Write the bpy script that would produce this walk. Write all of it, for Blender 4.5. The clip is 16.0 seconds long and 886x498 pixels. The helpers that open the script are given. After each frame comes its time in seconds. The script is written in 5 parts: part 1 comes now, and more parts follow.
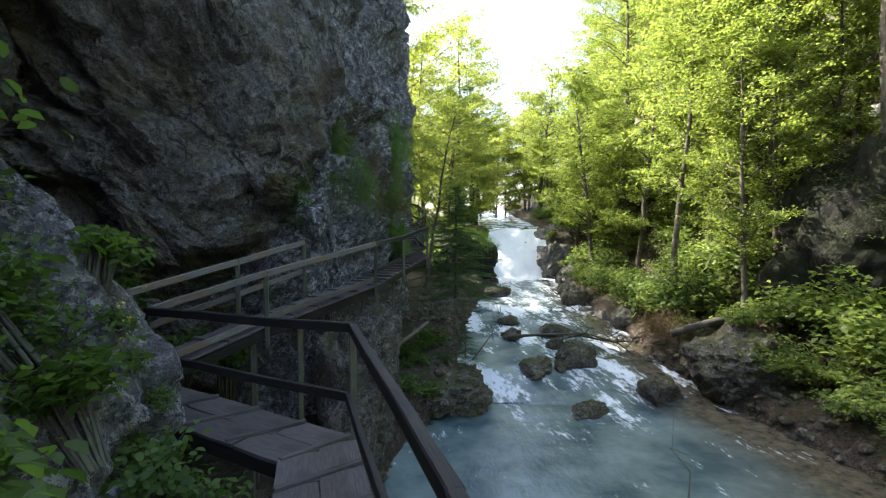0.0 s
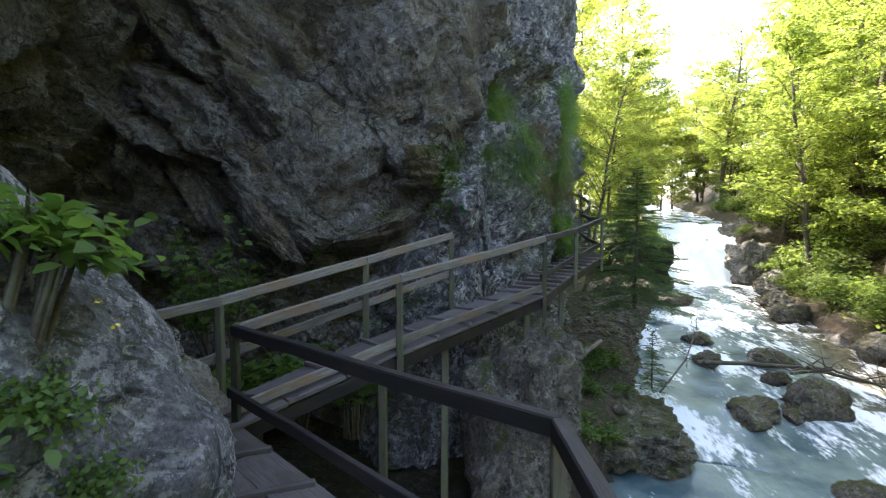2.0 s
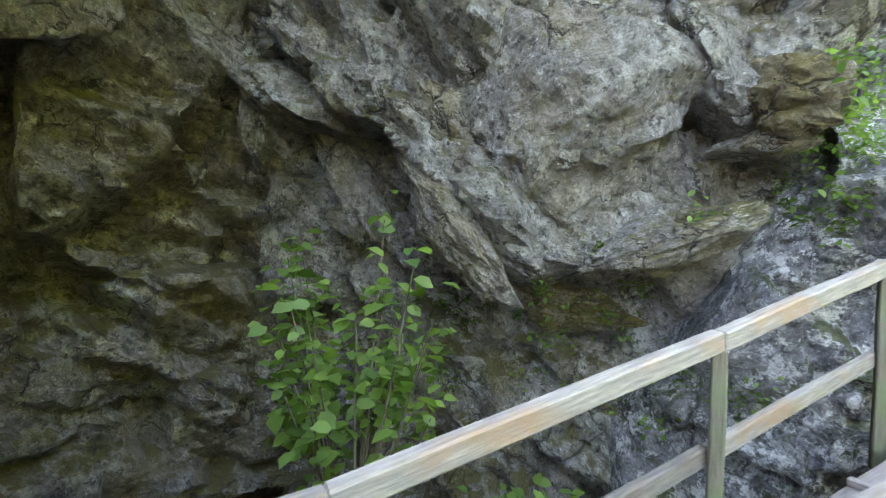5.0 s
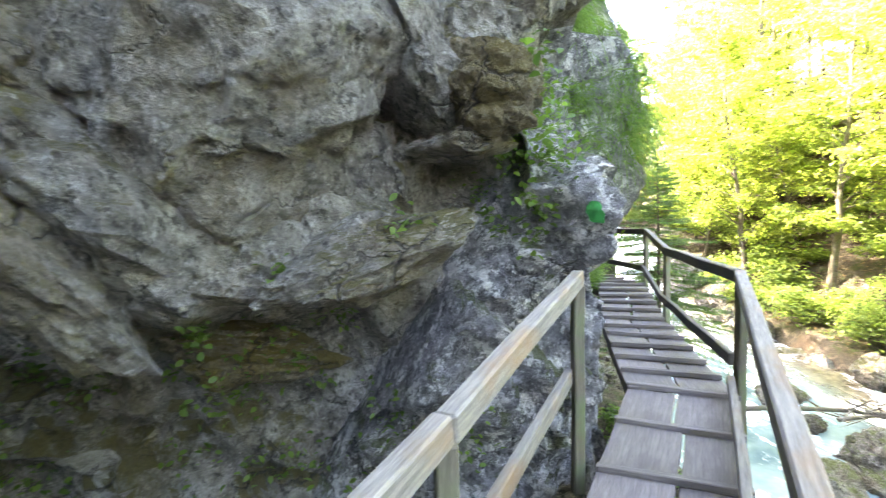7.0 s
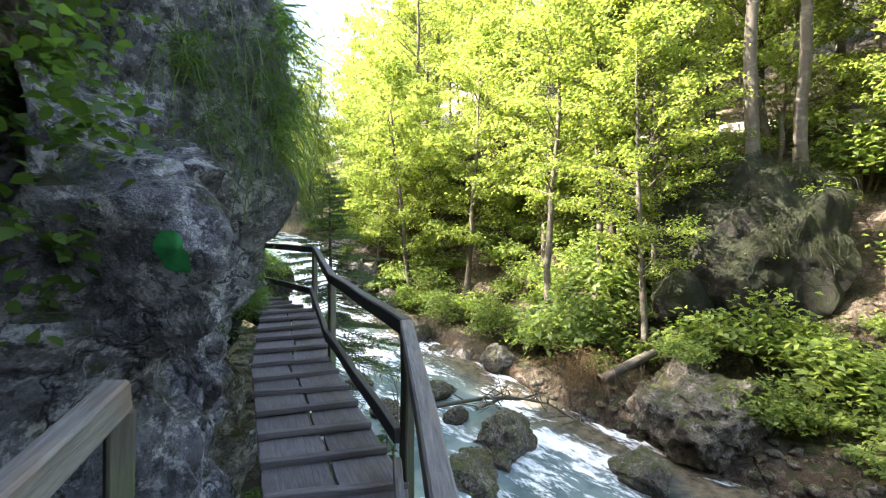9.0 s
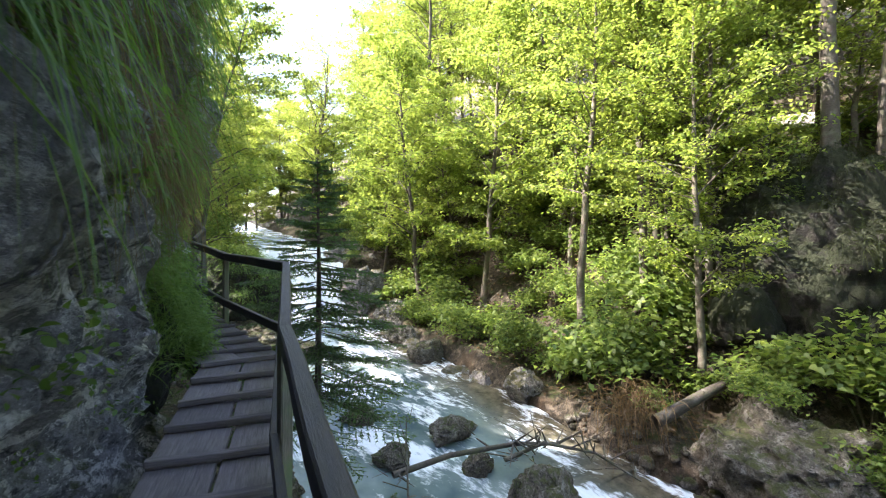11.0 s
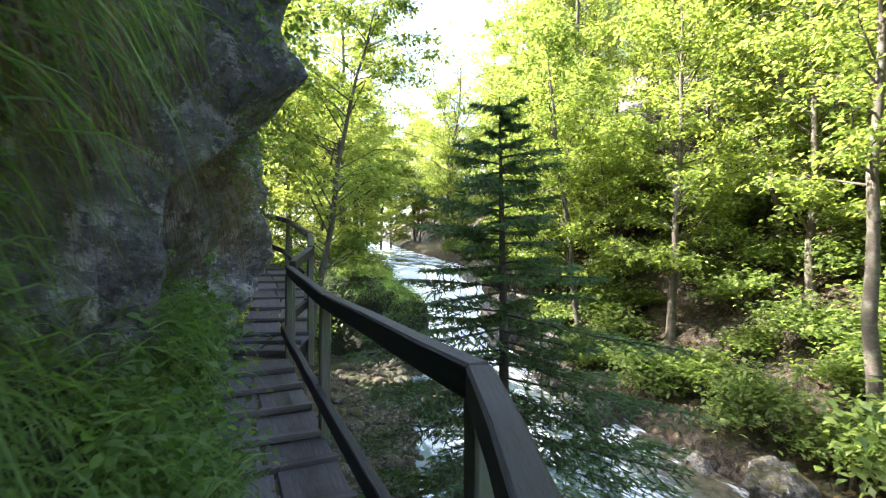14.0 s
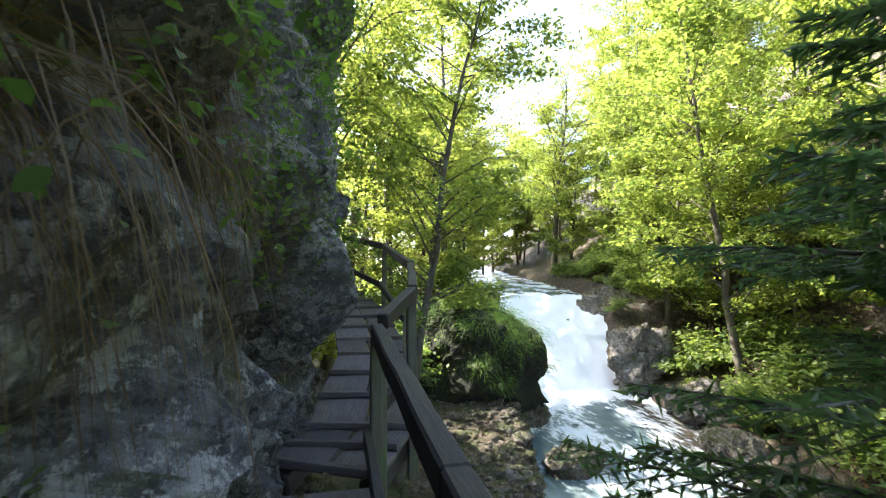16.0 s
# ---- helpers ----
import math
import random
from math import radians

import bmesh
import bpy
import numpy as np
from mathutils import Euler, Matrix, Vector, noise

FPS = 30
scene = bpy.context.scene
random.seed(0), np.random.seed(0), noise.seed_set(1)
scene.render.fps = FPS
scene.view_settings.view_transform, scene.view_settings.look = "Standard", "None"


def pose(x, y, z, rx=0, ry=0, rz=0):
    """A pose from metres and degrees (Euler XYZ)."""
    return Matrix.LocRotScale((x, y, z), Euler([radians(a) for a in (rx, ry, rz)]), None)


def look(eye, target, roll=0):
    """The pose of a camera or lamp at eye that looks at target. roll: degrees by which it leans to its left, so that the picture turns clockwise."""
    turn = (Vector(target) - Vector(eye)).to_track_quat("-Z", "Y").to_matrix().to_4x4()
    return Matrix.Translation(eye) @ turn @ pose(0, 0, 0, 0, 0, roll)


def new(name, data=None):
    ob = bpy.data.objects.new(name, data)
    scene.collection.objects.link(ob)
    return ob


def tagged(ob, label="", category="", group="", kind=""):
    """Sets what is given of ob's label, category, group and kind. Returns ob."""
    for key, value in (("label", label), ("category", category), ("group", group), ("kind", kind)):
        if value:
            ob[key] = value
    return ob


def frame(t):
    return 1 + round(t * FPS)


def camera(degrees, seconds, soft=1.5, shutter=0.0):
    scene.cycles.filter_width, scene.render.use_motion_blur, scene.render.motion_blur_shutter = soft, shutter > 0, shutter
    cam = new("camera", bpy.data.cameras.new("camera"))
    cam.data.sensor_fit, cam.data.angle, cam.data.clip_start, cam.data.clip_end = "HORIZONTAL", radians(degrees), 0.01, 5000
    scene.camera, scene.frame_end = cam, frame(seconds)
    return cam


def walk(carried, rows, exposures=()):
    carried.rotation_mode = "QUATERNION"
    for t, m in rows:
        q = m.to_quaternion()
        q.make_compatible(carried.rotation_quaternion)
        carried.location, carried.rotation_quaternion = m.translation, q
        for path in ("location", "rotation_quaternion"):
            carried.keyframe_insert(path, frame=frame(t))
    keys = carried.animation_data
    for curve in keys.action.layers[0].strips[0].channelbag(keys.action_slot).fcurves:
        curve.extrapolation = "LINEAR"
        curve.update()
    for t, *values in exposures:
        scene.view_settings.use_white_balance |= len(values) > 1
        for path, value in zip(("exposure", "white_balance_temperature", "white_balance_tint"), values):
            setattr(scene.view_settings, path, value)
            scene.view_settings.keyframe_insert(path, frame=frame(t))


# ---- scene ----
cam = camera(87.0, 16.0, soft=1.1, shutter=0.22)
# seconds, x, y, z, pitch, roll, yaw
PATH = [
    (0, 0.39, -2.18, 1.58, -2.4, 0.2, -11.0),
    (0.5, 0.35, -1.62, 1.54, -2.6, 0.1, -6.9),
    (1, 0.31, -0.92, 1.51, -2.9, 0.3, -2.2),
    (1.5, 0.20, -0.15, 1.50, -3.1, 0.4, 2.4),
    (2, 0.09, 0.60, 1.48, -2.9, 0.0, 6.4),
    (2.5, -0.02, 1.26, 1.44, -2.3, -0.4, 13.2),
    (3, -0.27, 1.95, 1.44, -2.4, -0.3, 20.2),
    (3.5, -0.59, 2.51, 1.46, -2.6, -0.4, 27.1),
    (6, -2.16, 4.69, 1.57, -2.7, -0.8, 26.4),
    (6.5, -2.02, 4.93, 1.56, -2.1, -0.1, 8.3),
    (7, -1.77, 5.19, 1.59, -1.6, 0.6, -7.2),
    (7.5, -1.57, 5.42, 1.63, -1.0, 0.6, -21.8),
    (8, -1.41, 5.63, 1.69, -0.8, -0.2, -34.0),
    (8.5, -1.14, 5.94, 1.73, -1.1, -0.2, -41.5),
    (9, -0.87, 6.30, 1.77, -1.0, -0.1, -44.5),
    (11.5, 0.95, 8.79, 1.90, -0.3, -0.6, -42.4),
    (12, 1.19, 9.41, 1.92, -0.6, -0.2, -37.5),
    (12.5, 1.39, 9.98, 1.93, -0.1, -0.6, -33.9),
    (13, 1.61, 10.56, 1.93, 0.5, -0.8, -31.1),
    (13.5, 1.84, 11.20, 1.95, 0.5, -0.6, -29.0),
    (14, 2.12, 11.82, 1.95, 1.5, -0.1, -28.0),
    (14.5, 2.39, 12.47, 1.96, 3.0, 0.6, -22.1),
    (15, 2.56, 13.12, 2.02, 3.6, 0.0, -17.5),
    (15.5, 2.61, 13.62, 2.09, 4.2, 0.0, -15.3),
    (16, 2.60, 14.02, 2.13, 4.4, 0.3, -15.9),
]
EXPOSURES = [(0, 2.4, 6600, 17), (1.5, 2.9, 6800, 19), (2.5, 3.5, 6900, 20), (3.5, 4.3, 7300, 20), (6, 5.95, 8000, 18), (7, 5.35, 7800, 19), (8, 4.15, 7300, 20), (9, 3.4, 6900, 19), (11.5, 2.95, 6500, 19), (13, 3.0, 6400, 19), (14.8, 3.2, 6400, 18), (16, 2.9, 6500, 18)]
walk(cam, [(t, pose(x, y, z, 90 + p, r, yaw)) for t, x, y, z, p, r, yaw in PATH], EXPOSURES)

# ---- light ----
SUN_FROM = Vector((-0.68, 0.60, 0.90)).normalized()
world = bpy.data.worlds.new("sky")
scene.world = world
world.use_nodes = True
wn = world.node_tree
sky = wn.nodes.new("ShaderNodeTexSky")
sky.sky_type, sky.sun_disc = "NISHITA", False
sky.sun_elevation = math.asin(SUN_FROM.z)
sky.sun_rotation = math.atan2(SUN_FROM.x, SUN_FROM.y)
sky.dust_density = 2.5
bg = wn.nodes["Background"]
bg.inputs[1].default_value = 0.15
wn.links.new(sky.outputs[0], bg.inputs[0])
sun_data = bpy.data.lights.new("sun", "SUN")
sun_data.energy, sun_data.angle, sun_data.color = 3.2, radians(0.5), (1.0, 0.95, 0.86)
sun = new("sun", sun_data)
sun.matrix_world = look((0, 0, 30), Vector((0, 0, 30)) - SUN_FROM)


# ---- materials ----
def ramp_mix(nt, fac, a, b, lo=0.4, hi=0.6):
    r = nt.nodes.new("ShaderNodeValToRGB")
    r.color_ramp.elements[0].position, r.color_ramp.elements[1].position = lo, hi
    r.color_ramp.elements[0].color, r.color_ramp.elements[1].color = (*a, 1), (*b, 1)
    nt.links.new(fac, r.inputs[0])
    return r.outputs[0]


def noise_node(nt, scale, detail=6, rough=0.6, coord="Object", stretch=None):
    n = nt.nodes.new("ShaderNodeTexNoise")
    n.inputs["Scale"].default_value, n.inputs["Detail"].default_value, n.inputs["Roughness"].default_value = scale, detail, rough
    c = nt.nodes.new("ShaderNodeTexCoord")
    out = c.outputs[coord]
    if stretch:
        m = nt.nodes.new("ShaderNodeMapping")
        m.inputs["Scale"].default_value = stretch
        nt.links.new(out, m.inputs[0])
        out = m.outputs[0]
    nt.links.new(out, n.inputs["Vector"])
    return n.outputs[0]


def mixc(nt, fac, a, b, mode="MIX"):
    m = nt.nodes.new("ShaderNodeMix")
    m.data_type, m.blend_type = "RGBA", mode
    if isinstance(fac, float):
        m.inputs[0].default_value = fac
    else:
        nt.links.new(fac, m.inputs[0])
    for sock, v in ((m.inputs[6], a), (m.inputs[7], b)):
        if isinstance(v, tuple):
            sock.default_value = (*v, 1)
        else:
            nt.links.new(v, sock)
    return m.outputs[2]


def mat_base(name, rough=0.8):
    m = bpy.data.materials.new(name)
    m.use_nodes = True
    b = m.node_tree.nodes["Principled BSDF"]
    b.inputs["Roughness"].default_value = rough
    return m, m.node_tree, b


def bump(nt, b, height, strength, dist):
    n = nt.nodes.new("ShaderNodeBump")
    n.inputs["Strength"].default_value, n.inputs["Distance"].default_value = strength, dist
    nt.links.new(height, n.inputs["Height"])
    nt.links.new(n.outputs[0], b.inputs["Normal"])


def rock_material(name, dark, mid, pale, stain, moss, moss_lo=0.62, patch=(4.0, 0.515, 0.575, 0.9)):
    m, nt, b = mat_base(name, 0.82)
    big = noise_node(nt, 0.7, 5, 0.6)
    fine = noise_node(nt, 9.0, 8, 0.72)
    grit = noise_node(nt, 38.0, 4, 0.7)
    c = ramp_mix(nt, fine, dark, mid, 0.36, 0.6)
    c = mixc(nt, ramp_mix(nt, noise_node(nt, patch[0], 10, 0.78), (0, 0, 0), (patch[3],) * 3, patch[1], patch[2]), c, pale)
    c = mixc(nt, ramp_mix(nt, noise_node(nt, 17.0, 8, 0.75), (0, 0, 0), (0.8, 0.8, 0.8), 0.575, 0.625), c, pale)
    c = mixc(nt, ramp_mix(nt, noise_node(nt, 11.0, 8, 0.75), (0.85, 0.85, 0.85), (0, 0, 0), 0.40, 0.46), c, tuple(0.4 * v for v in dark))
    c = mixc(nt, ramp_mix(nt, noise_node(nt, 0.9, 5, 0.65, stretch=(1, 1, 0.6)), (0, 0, 0), (0.75, 0.75, 0.75), 0.5, 0.68), c, stain)
    geo = nt.nodes.new("ShaderNodeNewGeometry")
    up = nt.nodes.new("ShaderNodeSeparateXYZ")
    nt.links.new(geo.outputs["Normal"], up.inputs[0])
    add = nt.nodes.new("ShaderNodeMath")
    add.operation = "MULTIPLY_ADD"
    nt.links.new(up.outputs[2], add.inputs[0])
    add.inputs[1].default_value = 0.28
    nt.links.new(noise_node(nt, 2.6, 7, 0.7), add.inputs[2])
    c = mixc(nt, ramp_mix(nt, add.outputs[0], (0, 0, 0), (0.9, 0.9, 0.9), moss_lo, moss_lo + 0.1), c, moss)
    c = mixc(nt, 0.7, c, ramp_mix(nt, grit, (0.35, 0.35, 0.35), (1.0, 1.0, 1.0), 0.3, 0.7), "MULTIPLY")
    tex = nt.nodes.new("ShaderNodeTexCoord")
    warp = mixc(nt, 0.8, tex.outputs["Object"], noise_node(nt, 1.6, 5, 0.65), "ADD")
    vor = nt.nodes.new("ShaderNodeTexVoronoi")
    vor.feature = "DISTANCE_TO_EDGE"
    vor.inputs["Scale"].default_value = 2.3
    nt.links.new(warp, vor.inputs["Vector"])
    crack = nt.nodes.new("ShaderNodeMapRange")
    crack.inputs[2].default_value = 0.05
    nt.links.new(vor.outputs["Distance"], crack.inputs[0])
    some = ramp_mix(nt, noise_node(nt, 1.3, 3, 0.5), (0, 0, 0), (0.9, 0.9, 0.9), 0.47, 0.6)
    line = nt.nodes.new("ShaderNodeMath")
    line.operation = "SUBTRACT"
    line.inputs[0].default_value = 1.0
    nt.links.new(crack.outputs[0], line.inputs[1])
    gate = nt.nodes.new("ShaderNodeMath")
    gate.operation = "MULTIPLY"
    nt.links.new(line.outputs[0], gate.inputs[0])
    nt.links.new(some, gate.inputs[1])
    c = mixc(nt, gate.outputs[0], c, tuple(0.35 * v for v in dark))
    nt.links.new(c, b.inputs["Base Color"])
    h = nt.nodes.new("ShaderNodeMath")
    h.operation = "ADD"
    nt.links.new(fine, h.inputs[0])
    nt.links.new(noise_node(nt, 20.0, 6, 0.75), h.inputs[1])
    h2 = nt.nodes.new("ShaderNodeMath")
    h2.operation = "SUBTRACT"
    nt.links.new(h.outputs[0], h2.inputs[0])
    nt.links.new(gate.outputs[0], h2.inputs[1])
    bump(nt, b, h2.outputs[0], 1.0, 0.09)
    return m


LIMESTONE = rock_material("limestone", (0.14, 0.13, 0.112), (0.37, 0.35, 0.315), (0.66, 0.635, 0.59), (0.25, 0.195, 0.10), (0.13, 0.115, 0.03), 0.66, (3.2, 0.50, 0.60, 0.7))
BLUE_ROCK = rock_material("spur_limestone", (0.11, 0.108, 0.115), (0.42, 0.416, 0.43), (0.84, 0.83, 0.82), (0.22, 0.21, 0.21), (0.07, 0.09, 0.02), 0.70, (6.0, 0.525, 0.545, 0.95))
RIVER_ROCK = rock_material("river_stone", (0.10, 0.085, 0.06), (0.26, 0.23, 0.18), (0.45, 0.42, 0.36), (0.14, 0.10, 0.045), (0.09, 0.11, 0.02), 0.68)
OCHRE_ROCK = rock_material("ochre_rock", (0.12, 0.10, 0.07), (0.28, 0.24, 0.17), (0.45, 0.42, 0.36), (0.25, 0.185, 0.04), (0.15, 0.12, 0.02), 0.6)
# mossy stone, with the shade under the trees put into its dark colour
SHADED_MOSSY_ROCK = rock_material("mossy_rock_shade_dark", (0.014, 0.012, 0.009), (0.032, 0.028, 0.02), (0.07, 0.062, 0.05), (0.024, 0.02, 0.01), (0.024, 0.034, 0.007), 0.42)
GRAVEL = rock_material("forest_ground", (0.04, 0.03, 0.02), (0.125, 0.095, 0.06), (0.25, 0.20, 0.14), (0.12, 0.07, 0.03), (0.06, 0.085, 0.015), 0.74)


def wood_material(name, dark, light, wear, rough=0.75, green=0.0):
    m, nt, b = mat_base(name, rough)
    info = nt.nodes.new("ShaderNodeObjectInfo")
    grain = noise_node(nt, 7.0, 8, 0.7, "Object", (9.0, 0.7, 9.0))
    c = ramp_mix(nt, grain, dark, light, 0.35, 0.68)
    c = mixc(nt, ramp_mix(nt, noise_node(nt, 2.3, 5, 0.6, "Object", (1.5, 0.7, 1.5)), (0, 0, 0), (0.8, 0.8, 0.8), 0.52, 0.68), c, wear)
    if green:
        c = mixc(nt, ramp_mix(nt, noise_node(nt, 3.5, 4, 0.6), (0, 0, 0), (green, green, green), 0.45, 0.65), c, (0.10, 0.14, 0.06))
    tone = nt.nodes.new("ShaderNodeMapRange")
    tone.inputs[3].default_value, tone.inputs[4].default_value = 0.72, 1.2
    nt.links.new(info.outputs["Random"], tone.inputs[0])
    v = nt.nodes.new("ShaderNodeVectorMath")
    v.operation = "SCALE"
    nt.links.new(c, v.inputs[0])
    nt.links.new(tone.outputs[0], v.inputs["Scale"])
    nt.links.new(v.outputs[0], b.inputs["Base Color"])
    bump(nt, b, grain, 0.6, 0.01)
    return m


PLANK = wood_material("weathered_plank", (0.075, 0.065, 0.062), (0.155, 0.135, 0.13), (0.05, 0.042, 0.038), 0.7)
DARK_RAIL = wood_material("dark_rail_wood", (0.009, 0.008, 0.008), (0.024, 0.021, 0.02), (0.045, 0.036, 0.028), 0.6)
PALE_RAIL = wood_material("pale_rail_wood", (0.11, 0.10, 0.09), (0.25, 0.23, 0.20), (0.20, 0.115, 0.055), 0.8)
POST_WOOD = wood_material("mossy_post_wood", (0.085, 0.075, 0.055), (0.17, 0.15, 0.11), (0.12, 0.10, 0.07), 0.85, 0.8)
BARK = wood_material("bark", (0.05, 0.04, 0.03), (0.15, 0.125, 0.10), (0.22, 0.20, 0.17), 0.95, 0.35)
DEAD_WOOD = wood_material("dead_wood", (0.13, 0.10, 0.07), (0.30, 0.25, 0.19), (0.10, 0.075, 0.05), 0.9)


def leaf_material(name, dark, light, trans):
    m, nt, b = mat_base(name, 0.55)
    geo = nt.nodes.new("ShaderNodeNewGeometry")
    c = ramp_mix(nt, geo.outputs["Random Per Island"], dark, light, 0.1, 0.95)
    c = mixc(nt, ramp_mix(nt, noise_node(nt, 0.8, 3, 0.5), (0, 0, 0), (0.45, 0.45, 0.45), 0.4, 0.65), c, light)
    nt.links.new(c, b.inputs["Base Color"])
    t = nt.nodes.new("ShaderNodeBsdfTranslucent")
    tc = mixc(nt, 1.0, c, trans, "MULTIPLY")
    nt.links.new(tc, t.inputs[0])
    mix = nt.nodes.new("ShaderNodeMixShader")
    mix.inputs[0].default_value = 0.55
    nt.links.new(b.outputs[0], mix.inputs[1])
    nt.links.new(t.outputs[0], mix.inputs[2])
    nt.links.new(mix.outputs[0], nt.nodes["Material Output"].inputs[0])
    return m


BEECH = leaf_material("beech_leaves", (0.08, 0.135, 0.03), (0.235, 0.29, 0.066), (2.0, 1.95, 1.4))
BUSH = leaf_material("bush_leaves", (0.06, 0.11, 0.028), (0.19, 0.25, 0.062), (1.85, 1.85, 1.35))
HERB = leaf_material("herb_leaves", (0.05, 0.105, 0.022), (0.13, 0.21, 0.05), (1.7, 1.8, 1.0))
# yellower beech leaves, with sunlight put into the lighter colour
VALLEY_LEAF_LIT = leaf_material("valley_leaves_lit_in_colour", (0.115, 0.16, 0.035), (0.29, 0.335, 0.085), (2.0, 2.0, 1.4))
FIR = leaf_material("fir_needles", (0.045, 0.095, 0.035), (0.11, 0.18, 0.06), (1.5, 1.6, 1.2))
GRASS = leaf_material("grass_blades", (0.06, 0.125, 0.03), (0.165, 0.255, 0.065), (1.6, 1.75, 1.1))
# moss green, darkened so that it carries the outcrop's shade
SHADED_MOSS = leaf_material("moss_shade_dark", (0.012, 0.02, 0.006), (0.045, 0.06, 0.014), (1.2, 1.2, 0.9))
DRY_GRASS = leaf_material("dry_grass", (0.09, 0.06, 0.028), (0.22, 0.155, 0.075), (1.2, 1.1, 1.0))


def water_material():
    m, nt, b = mat_base("stream_water", 0.06)
    at = nt.nodes.new("ShaderNodeAttribute")
    at.attribute_name = "foam"
    n1 = noise_node(nt, 1.1, 8, 0.72, stretch=(1.0, 0.45, 1.0))
    add = nt.nodes.new("ShaderNodeMath")
    add.operation = "ADD"
    nt.links.new(at.outputs["Fac"], add.inputs[0])
    nt.links.new(n1, add.inputs[1])
    streak = nt.nodes.new("ShaderNodeMath")
    streak.operation = "MULTIPLY_ADD"
    streak.inputs[1].default_value = 0.55
    nt.links.new(noise_node(nt, 4.5, 6, 0.7, stretch=(1.6, 0.5, 1.0)), streak.inputs[0])
    nt.links.new(add.outputs[0], streak.inputs[2])
    foam = ramp_mix(nt, streak.outputs[0], (0, 0, 0), (1, 1, 1), 0.88, 1.22)
    bed = ramp_mix(nt, noise_node(nt, 0.55, 4, 0.6), (0.06, 0.105, 0.12), (0.24, 0.31, 0.30), 0.35, 0.7)
    sh = nt.nodes.new("ShaderNodeAttribute")
    sh.attribute_name = "shallow"
    bed = mixc(nt, sh.outputs["Fac"], bed, ramp_mix(nt, noise_node(nt, 3.0, 6, 0.7), (0.05, 0.042, 0.028), (0.16, 0.14, 0.095), 0.35, 0.65))
    c = mixc(nt, foam, bed, (0.80, 0.86, 0.90))
    nt.links.new(c, b.inputs["Base Color"])
    r = nt.nodes.new("ShaderNodeMapRange")
    r.inputs[3].default_value, r.inputs[4].default_value = 0.06, 0.6
    nt.links.new(foam, r.inputs[0])
    nt.links.new(r.outputs[0], b.inputs["Roughness"])
    b.inputs["IOR"].default_value = 1.33
    bump(nt, b, noise_node(nt, 5.0, 5, 0.6, stretch=(1, 0.6, 1)), 0.5, 0.05)
    return m


WATER = water_material()


def plain(name, col, rough=0.6):
    m, nt, b = mat_base(name, rough)
    c = ramp_mix(nt, noise_node(nt, 14.0, 6, 0.7), tuple(0.6 * v for v in col), col, 0.35, 0.6)
    nt.links.new(c, b.inputs["Base Color"])
    return m


GREEN_PAINT = plain("green_marker_paint", (0.03, 0.33, 0.09), 0.7)
YELLOW = plain("yellow_petal", (0.75, 0.55, 0.03), 0.6)
ROAD = plain("pale_gravel_road", (0.55, 0.52, 0.46), 0.9)


# ---- helpers of this scene ----
def finish(bm, name, material, smooth=False):
    me = bpy.data.meshes.new(name)
    bm.to_mesh(me)
    bm.free()
    me.materials.append(material)
    if smooth:
        me.polygons.foreach_set("use_smooth", [True] * len(me.polygons))
    return me


def part(name, bm, material, parent, label="", smooth=False):
    ob = new(name, bm if isinstance(bm, bpy.types.Mesh) else finish(bm, name, material, smooth))
    ob.parent = parent
    if label:
        ob["label"] = label
    return ob


def grid_mesh(name, pts, material, smooth=True):
    """A sheet from an array rows x columns x 3."""
    nr, nc = pts.shape[:2]
    i = np.arange((nr - 1) * (nc - 1))
    a = (i // (nc - 1)) * nc + i % (nc - 1)
    faces = np.stack([a, a + 1, a + nc + 1, a + nc], -1)
    me = bpy.data.meshes.new(name)
    me.from_pydata(pts.reshape(-1, 3).tolist(), [], faces.tolist())
    me.materials.append(material)
    if smooth:
        me.polygons.foreach_set("use_smooth", [True] * len(me.polygons))
    me.update()
    return me


def polyline(pts, step):
    """Points at even steps along a smooth line through pts (any number of columns)."""
    p = np.array(pts, float)
    d = np.r_[0, np.cumsum(np.linalg.norm(np.diff(p[:, :2], axis=0), axis=1))]
    s = np.arange(0, d[-1] + step / 2, step)
    return np.stack([np.interp(s, d, p[:, k]) for k in range(p.shape[1])], -1), s


def crag(p, size, seed=0.0):
    """Blocky relief: each cell of a rough lattice has its own offset, with grooves between cells."""
    d, c = noise.voronoi(Vector(p) / size + Vector((seed, seed * 1.7, -seed)))
    block = math.sin(c[0].x * 12.9 + c[0].y * 78.2 + c[0].z * 37.7)
    groove = min(1.0, (d[1] - d[0]) * 4.0)
    return 0.5 * block * groove - 0.5 * (1 - groove)


def facets(p, size, seed=0.0):
    """Angular relief: each cell of a rough lattice is a tilted plane of its own, with a groove at its rim."""
    q = Vector(p) / size + Vector((seed, seed * 1.7, -seed))
    d, c = noise.voronoi(q)
    c0 = c[0]
    a = c0.x * 12.9 + c0.y * 78.2 + c0.z * 37.7
    g = Vector((math.sin(a), math.sin(a * 1.7 + 1), math.sin(a * 2.3 + 2)))
    rim = min(1.0, (d[1] - d[0]) * 6.0)
    return size * (0.42 * math.sin(a * 3.1) + 0.75 * g.dot(q - c0)) * (0.35 + 0.65 * rim) - 0.10 * size * (1 - rim)


